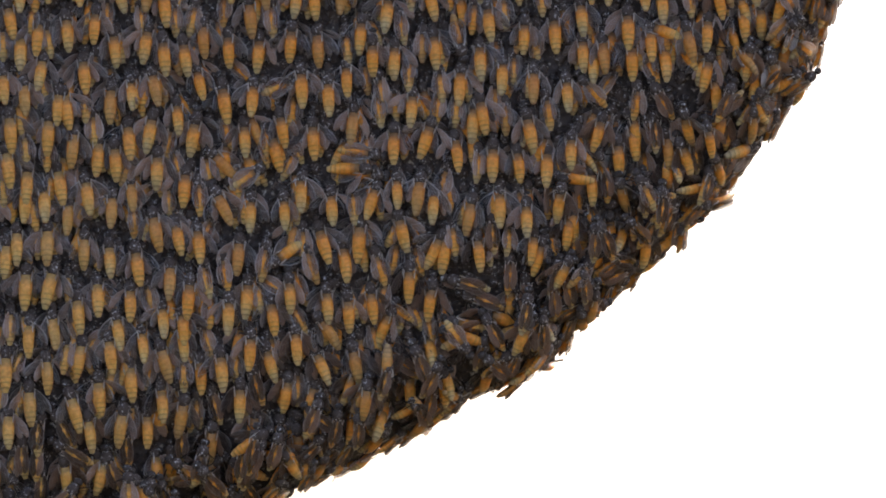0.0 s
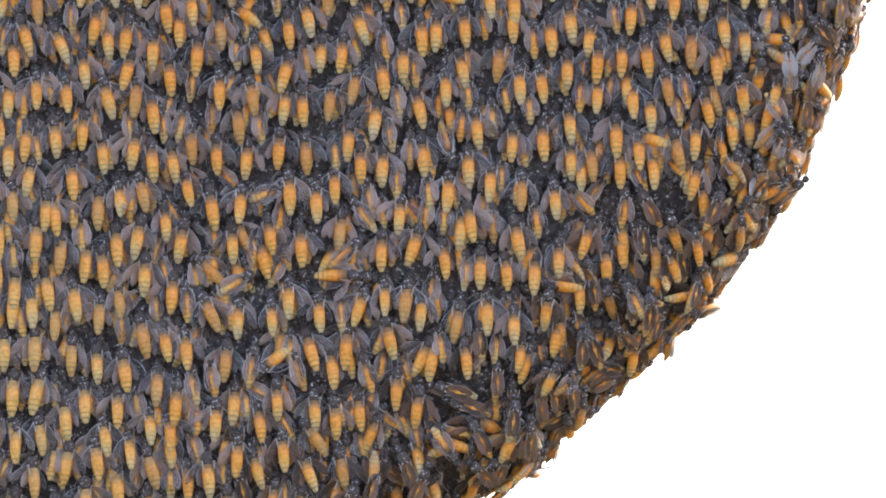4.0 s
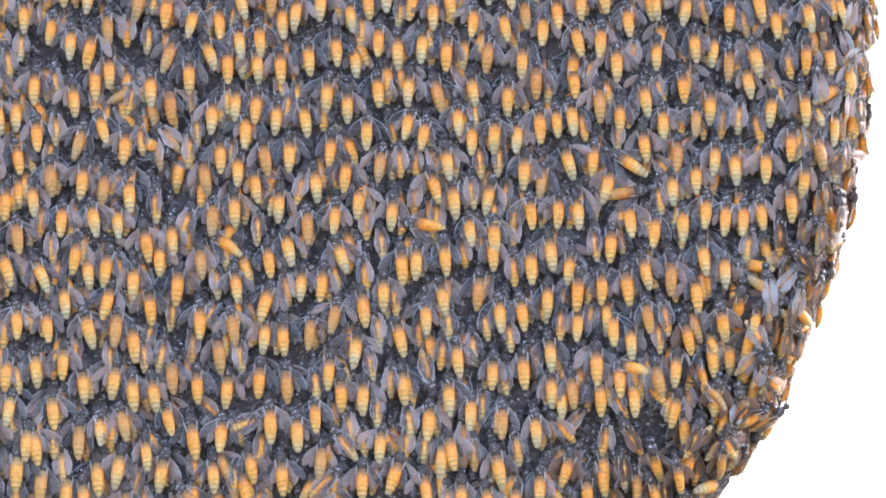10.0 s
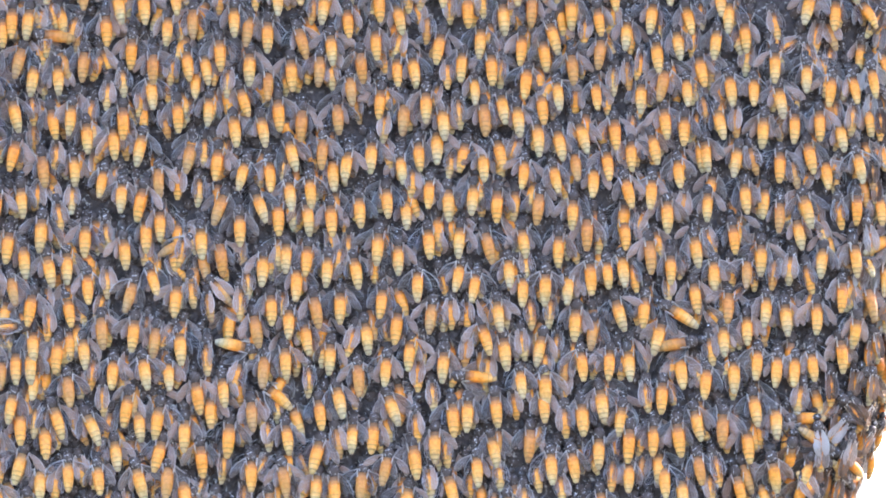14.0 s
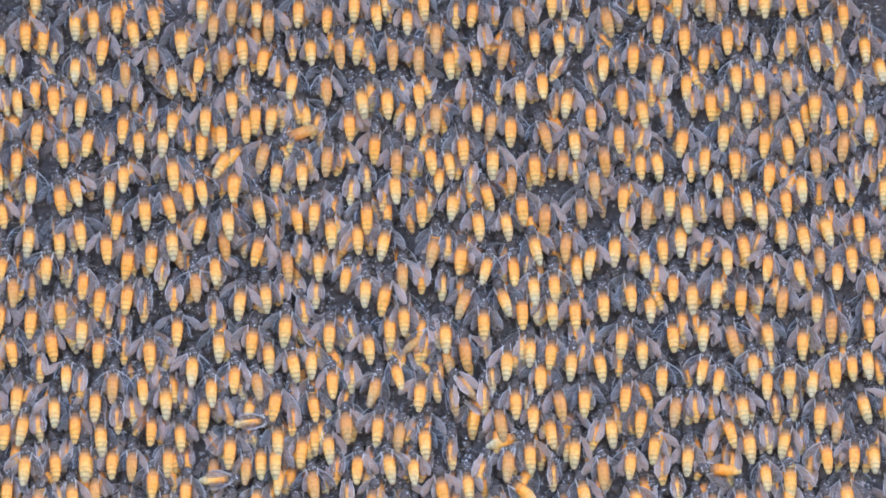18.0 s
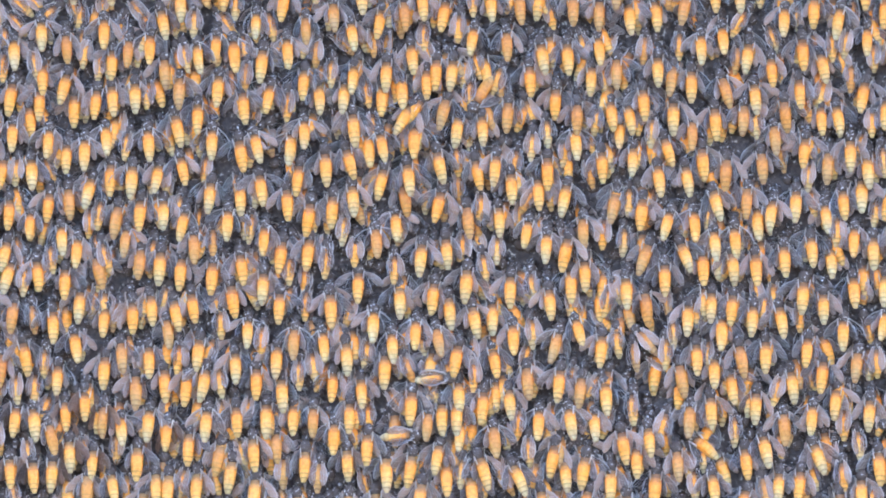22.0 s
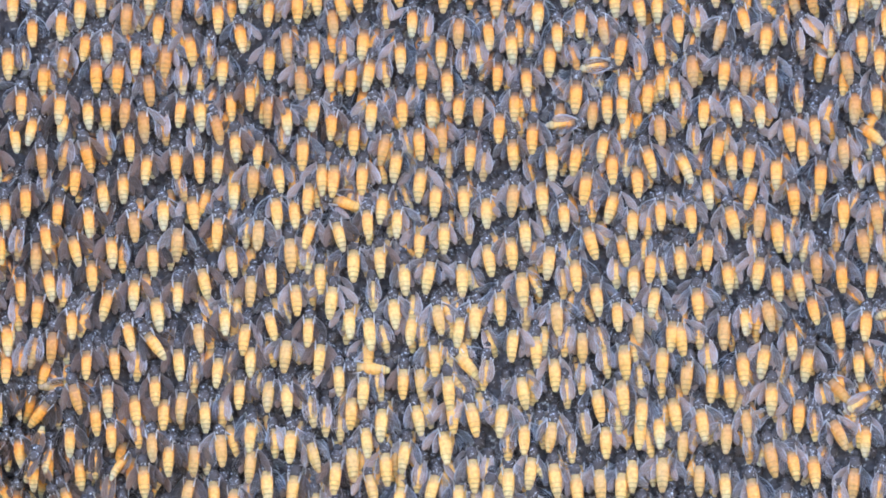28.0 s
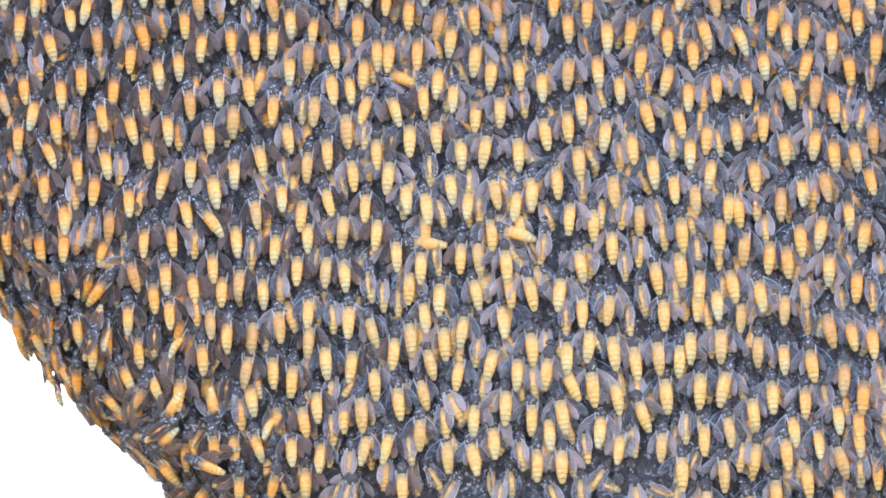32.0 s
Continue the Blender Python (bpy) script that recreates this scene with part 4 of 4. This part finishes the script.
def settle():
    """Poses of all bees: rows that wander up and down over the face, hanging head up, and a looser crowd towards the rim."""
    rnd = random.Random(11)
    found = []
    known = np.array([bee[:2] for bees in HANGING + CLOSED for bee in bees], float)

    def under(a, b, gap):
        """Bees of the layers underneath, lower and deeper."""
        for share, da, db, low, kinds in ((0.9, 0.04, 15, -8, (2, 6, 0, 5)), (0.6, 0.5, 8, -8, (4, 7, 4, 7, 6)), (0.35, 0.25, -4, -14, (4, 7))):
            if rnd.random() < share and -1480 < a and to_edge(a + gap * da, b + db - 55)[0] > 4:
                if smoky(a, b):
                    kinds = (10, 9)
                found.append((None, rnd.choice(kinds), bee_pose(a + gap * da + rnd.gauss(0, 6), b + db + rnd.gauss(0, 7), low + rnd.uniform(-3, 3),
                              10 + rnd.gauss(0, 4), rnd.gauss(0, 14), rnd.gauss(0, 12), rnd.uniform(0.88, 0.98))))

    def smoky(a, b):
        """Low on the comb, more bees get brown wings towards the far left end."""
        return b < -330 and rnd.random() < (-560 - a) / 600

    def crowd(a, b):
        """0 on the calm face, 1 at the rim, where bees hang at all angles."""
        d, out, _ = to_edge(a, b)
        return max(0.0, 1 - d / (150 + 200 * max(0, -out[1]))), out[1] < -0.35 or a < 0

    for r, bees in enumerate(HANGING):
        for a, b, *rest in bees:
            if to_edge(a, b)[0] < 14:
                continue
            turn = rest[0] if rest else rnd.gauss(0, 3)
            wild, low = crowd(a, b)
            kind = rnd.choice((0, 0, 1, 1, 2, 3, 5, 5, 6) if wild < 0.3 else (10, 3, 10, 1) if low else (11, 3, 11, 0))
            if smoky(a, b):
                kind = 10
            m = bee_pose(a, b, 13 + rnd.uniform(-3, 4) + 3 * abs(turn) / 90, (17 + rnd.gauss(0, 4)) * max(0.2, 1 - abs(turn) / 90), turn, rnd.gauss(0, 9), (0.98 - b / 16350) * rnd.uniform(0.95, 1.04))
            found.append((r, kind, m @ Matrix.Translation((0, 0, 28 * U))))
            under(a, b + 27, 52)
    for bees in CLOSED:
        for a, b, *rest in bees:
            turn = rest[0] if rest else rnd.gauss(0, 4)
            m = bee_pose(a, b, 5 + rnd.uniform(-3, 3) + 8 * abs(turn) / 90, (12 + rnd.gauss(0, 4)) * max(0.2, 1 - abs(turn) / 90), turn, rnd.gauss(0, 12), (0.96 - b / 16350) * rnd.uniform(0.94, 1.03))
            found.append((None, rnd.choice((4, 7)) if crowd(a, b)[0] < 0.3 else 9, m @ Matrix.Translation((0, 0, 26 * U))))
    # bees of the second layer, over which others lie or creep
    for a, b in ROOM:
        under(a, b + 27, 52)
    for a, b in ((84, -214), (146, -296), (188, -330), (50, -172)):
        found.append((None, rnd.choice((1, 5)), bee_pose(a, b, rnd.uniform(-3, 1), 14, rnd.gauss(0, 6), rnd.gauss(0, 8), 0.97) @ Matrix.Translation((0, 0, 28 * U))))
    # the rest of the face, in rows that wander up and down
    row_gap, step = 73.0, 52.0
    for r in range(-22, 11):
        a = -1600 + rnd.uniform(0, step)
        while a < 1400:
            b = r * row_gap + 80 * noise.noise((a / 420, r * 0.17, 3.1)) + 16 * noise.noise((a / 170, r * 0.35, 8.0)) + rnd.gauss(0, 9)
            gap = (step - b / 200) * (1 + 0.22 * noise.noise((a / 200, r * 0.9, 4.4))) * rnd.uniform(0.82, 1.2)
            wild, low = crowd(a, b)
            free = all(abs(a - x) > 34 or abs(b - 25 - y) > 46 for x, y in ROOM)
            apart = np.abs((known - (a, b - 27)) / ((75, 75) if wild < 0.25 else (34, 44))).max(axis=1).min() > 1
            if free and apart and to_edge(a, b)[0] > 4 and to_edge(a, b - 48)[0] > 6:
                turn = rnd.gauss(0, 9 + 34 * wild)
                if rnd.random() < 0.015 + 0.15 * wild:
                    turn = rnd.uniform(-110, 110)
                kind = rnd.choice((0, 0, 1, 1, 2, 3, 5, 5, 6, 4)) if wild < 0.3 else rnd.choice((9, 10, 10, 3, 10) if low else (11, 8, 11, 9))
                found.append((None, kind, bee_pose(a, b, 11 - 8 * wild + rnd.uniform(-3, 4), 17 + rnd.gauss(0, 4), turn, rnd.gauss(0, 9), (0.98 - b / 16350) * rnd.uniform(0.95, 1.04))))
                under(a, b, gap)
                if wild > 0.35 and low:
                    # heads and shoulders that push up through the loose crowd low on the rim
                    for _ in range(2):
                        x, z = a + rnd.gauss(0, 22), b - 25 + rnd.gauss(0, 25)
                        if to_edge(x, z)[0] > 25:
                            found.append((None, DEEP, bee_pose(x, z, rnd.uniform(-4, 8), 0, rnd.uniform(-180, 180), 0, rnd.uniform(0.85, 1.05))))
            a += gap
    # the crowd underneath
    for i in range(-48, 43):
        for j in range(-46, 14):
            a, b = i * 33 + rnd.uniform(-13, 13), j * 33 + rnd.uniform(-13, 13)
            if to_edge(a, b)[0] < 24:
                continue
            if rnd.random() < 0.55 and np.abs((known - (a, b - 27)) / (25, 40)).max(axis=1).min() > 1 and to_edge(a, b - 55)[0] > 12:
                found.append((None, rnd.choice((4, 7)), bee_pose(a, b, rnd.uniform(-14, -6), 8 + rnd.gauss(0, 5), rnd.gauss(0, 25), rnd.gauss(0, 12), rnd.uniform(0.9, 1.0))))
            else:
                found.append((None, DEEP, bee_pose(a, b, rnd.uniform(-23, -11), rnd.gauss(0, 14), rnd.gauss(0, 30), 0, rnd.uniform(0.85, 1.05))))
    # the rim: bees that cling round the edge, seen from the side
    for i in range(0, len(EDGE)):
        p, q = EDGE[i], EDGE_NEXT[i]
        along = (q - p) / np.hypot(*(q - p))
        out = np.array((-along[1], along[0]))
        if np.dot(out, p - CENTRE) < 0:
            out = -out
        k = 0.0
        while k < np.hypot(*(q - p)):
            s = p + along * k
            for _ in range(3):
                phi = rnd.choice((rnd.uniform(-20, 20), rnd.uniform(20, 80), rnd.uniform(20, 80)))
                n = Vector((out[0] * math.cos(radians(phi)), -math.sin(radians(phi)), out[1] * math.cos(radians(phi)))).normalized()
                up = Vector((0, 0, 1)) - n * n.z
                up = (up.normalized() if up.length > 0.25 else Vector((1, 0, 0)).cross(n).normalized())
                right = up.cross(n)
                m = Matrix((right, -n, up)).transposed().to_4x4()
                r = HALF * 0.9 * (1 - math.cos(radians(phi))) 
                m.translation = place(s[0] - out[0] * r, s[1] - out[1] * r, HALF - HALF * math.sin(radians(phi))) + n * U * rnd.uniform(-16, 9)
                m = m @ pose(0, 0, 0, rnd.uniform(-12, 4), 0, 0) @ pose(0, 0, 0, 0, rnd.uniform(-180, 180) if out[1] < -0.35 and rnd.random() < 0.15 else rnd.gauss(0, 30), 0) @ Matrix.Scale(rnd.uniform(0.9, 1.02), 4)
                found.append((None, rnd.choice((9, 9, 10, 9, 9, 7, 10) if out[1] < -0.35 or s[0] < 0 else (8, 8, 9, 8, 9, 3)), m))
            k += rnd.uniform(24, 38)
    return found


# where bees lie across the rows or creep about: no other bee hangs over these places
ROOM = [(-1047, -1088), (-150, 221), (580, -634), (404, -886), (591, -389), (237, -427), (1177, -464), (-490, -822), (173, -881),
        (-318, -398), (100, -200), (140, -312), (-653, -826), (-691, -534), (-1224, -844), (394, -852), (198, -904),
        (288, -1024), (444, -785), (958, -646), (41, -158), (-258, -298)]
BEES = settle()

def swarm(poses):
    """All bees that are not things of their own, in one mesh."""
    ready = []
    for parts in LIGHT:
        n, quads, which = 0, [], []
        for _, k, (a, f, _) in parts:
            quads.append(f + n)
            which.append(np.full(len(f), k))
            n += len(a)
        ready.append((np.concatenate([s[0] for _, _, s in parts]) * U, np.concatenate(quads), np.concatenate([s[2] for _, _, s in parts]), np.concatenate(which)))
    v, q, uv, w, n = [], [], [], [], 0
    for kind, m in poses:
        a, f, c, k = ready[kind]
        mm = np.array(m)
        v.append(a @ mm[:3, :3].T + mm[:3, 3])
        q.append(f + n)
        uv.append(c)
        w.append(k)
        n += len(a)
    me = bpy.data.meshes.new("bee_curtain")
    fill_mesh(me, np.concatenate(v), np.concatenate(q), np.concatenate(uv), np.concatenate(w), MATS)
    tagged(new("bee_curtain", me), "dense curtain of orange and black giant honey bees covering the comb", "bees", kind="stuff")


LOOKS = ["orange honey bee hanging head up with half-open smoky wings", "orange honey bee hanging with wings slightly parted",
         "orange honey bee with wings spread wide over its neighbours", "small orange honey bee with narrow parted wings",
         "honey bee with its wings folded over the abdomen", "large pale-tipped honey bee with half-open wings",
         "honey bee with grey wings held far out", "small honey bee with nearly closed wings",
         "honey bee with closed wings, coloured bright for the backlight at the rim", "dark honey bee with brown wings shut over its back",
         "orange honey bee with dark brown half-open wings", "honey bee with half-open wings, their glint put into the pale colour"]


def build_bee(kind):
    """One bee as a thing with its parts; it stands at the origin until it is copied to its place."""
    root = tagged(new("honey_bee"), LOOKS[kind], "bee", "bees hanging in the curtain")
    for name, k, shape in VARIANTS[kind]:
        ob = new(name, shape_mesh(name, [(shape, 0)], [MATS[k]]))
        ob.parent = root
    return root


SINGLE_ROWS = (2, 6, 10, 14, 18, 22, 26, 30, 34)
firsts = {}
for r, kind, m in BEES:
    if r in SINGLE_ROWS:
        if kind in firsts:
            copy_thing(firsts[kind], m)
        else:
            firsts[kind] = build_bee(kind)
            firsts[kind].matrix_basis = m
swarm([(k, m) for r, k, m in BEES if r not in SINGLE_ROWS])


def stir(text, kind, fans, rows):
    """A bee of its own that moves: rows of seconds, the plan place of its abdomen's middle, its turn, and its height over the face."""
    bee = build_bee(kind)
    tagged(bee, text, "bee", "bees stirring on the curtain")
    walk(bee, [(t, bee_pose(a, b, rest[0] if rest else 5, 5, turn) @ Matrix.Translation((0, 0, 29 * U))) for t, a, b, turn, *rest in rows])
    rnd = random.Random(text)
    for part in bee.children:
        if not fans or "wing" not in part.name:
            continue
        side = 1 if part.data.vertices[0].co.x > 0 else -1
        hinge = Matrix.Translation((side * 10 * U, -4 * U, 6 * U))
        beat = []
        for i in range(321):
            swing = (16 if i % 2 else -10) + rnd.uniform(-4, 4)
            beat.append((i / 10, hinge @ pose(0, 0, 0, -0.8 * swing, -side * (8 + swing), 0) @ hinge.inverted()))
        walk(part, beat)


def motions():
    """The bees that turn, creep or fan while the rest of the curtain hangs still."""
    def still(a, b, *turns):
        return [(t, a, b, turn) for t, turn in turns]

    stir("pale-tipped bee hanging head down that slowly swings upright", 0, False, still(
        -1047, -1088, (0, 85), (28.5, 92), (29.5, 112), (30, 127), (30.2, 130), (30.6, 141), (31, 147), (31.2, 160), (31.5, 169), (32, 171)))
    stir("bee lying across the rows and fanning its wings", 0, True, still(
        -150, 221, (0, -80), (16.5, -85), (17.1, -92), (17.7, -105), (18.3, -115), (19, -125), (21, -140), (22.5, -150), (32, -150)))
    stir("pale bee hanging upside down between two rows", 4, False, still(580, -634, (0, 167), (7, 164), (13, 168), (32, 168)))
    stir("orange bee lying level across the rows", 1, False, [
        (0, 398, -888, 97), (1, 394, -889, 93), (2.5, 390, -889, 95), (4.5, 404, -884, 90), (6, 408, -884, 92), (9, 416, -887, 86), (32, 416, -887, 86)])
    stir("dark bee fanning its wings in a gap", 0, True, still(591, -389, (0, -70), (5, -74), (6, -80), (7, -84), (8, -76), (9, -80), (13, -86), (32, -86)))
    stir("bee hanging aslant in a dark gap", 3, False, still(237, -427, (0, -46), (5, -52), (7, -50), (9, -54), (13, -48), (32, -50)))
    stir("orange bee lying level near the rim of the comb", 1, True, still(1177, -464, (0, -86), (6, -88), (9, -80), (13, -92), (32, -90)))
    stir("dark-shouldered bee aslant that turns between its neighbours", 5, False, [
        (0, -482, -828, -38), (27.5, -482, -826, -40), (28.5, -486, -824, -41), (29.3, -490, -822, -36), (30, -496, -817, -46), (31, -496, -811, -74), (32, -494, -814, -70)])
    stir("bee creeping aslant over the others", 3, False, still(173, -881, (0, -42), (27.5, -44), (28.5, -36), (29.5, -44), (32, -40)))
    stir("yellow bee lying level between the rows", 7, False, still(-318, -398, (0, 84), (17, 86), (19, 90), (21, 82), (22.5, 88), (32, 84)))
    stir("banded bee creeping head down over the others", 1, True, [
        (0, 106, -210, 110), (6, 102, -206, 112), (6.5, 95, -208, 112), (7, 88, -204, 116), (7.5, 92, -205, 114), (8, 82, -212, 116), (8.5, 82, -208, 112),
        (11.5, 110, -282, 122), (12.1, 130, -292, 126), (12.4, 140, -302, 130), (12.7, 145, -305, 128), (13, 142, -316, 122), (13.3, 148, -316, 124),
        (13.6, 143, -324, 116), (14, 145, -328, 102), (14.5, 150, -330, 98), (16.5, 184, -331, 80), (17.5, 190, -334, 76), (19, 195, -338, 66), (20, 196, -340, 72, 8),
        (21.5, 200, -344, 80, -12), (23, 204, -346, 84, -30), (32, 204, -346, 84, -30)])
    stir("dark bee lying level with an orange tip", 5, False, still(-653, -826, (0, -80), (28.5, -84), (29.3, -76), (30, -86), (31, -80), (32, -84)))
    stir("bee hanging aslant with an orange back", 3, False, still(-691, -534, (0, -64), (28, -70), (30, -66), (31, -60), (32, -66)))
    stir("orange bee lying level near the lower rim", 7, False, still(-1224, -844, (0, 76), (28, 80), (30, 78), (32, 82)))
    stir("brown bee that turns down into the crowd", 4, False, still(394, -852, (0, 98), (0.6, 86), (1.2, 66), (2.5, 50), (32, 45)))
    stir("brown bee lying aslant in a dark hollow", 7, False, still(198, -904, (0, 56), (2.5, 60), (32, 60)))
    stir("bee climbing aslant with its head down", 3, False, still(288, -1024, (0, -125), (1, -122), (2.5, -128), (32, -128)))
    stir("bee that swings its abdomen out to one side", 4, False, still(444, -785, (0, -5), (1.2, -8), (1.5, -20), (1.8, -35), (2.5, -36), (32, -36)))
    stir("orange bee lying level above a gap", 1, False, still(958, -646, (0, -70), (13, -76), (32, -76)))
    stir("dark bee with its head in a hollow", 7, True, [
        (0, 41, -158, 60, 2), (16.5, 41, -158, 62, 2), (18, 41, -159, 54, 0), (19, 42, -160, 60, -2), (21, 44, -162, 64, -16), (23, 46, -164, 66, -30), (32, 46, -164, 66, -30)])
    stir("pale bee lying level between two rows", 4, False, still(-258, -298, (0, 84), (27.5, 86), (28.5, 80), (32, 82)))


motions()
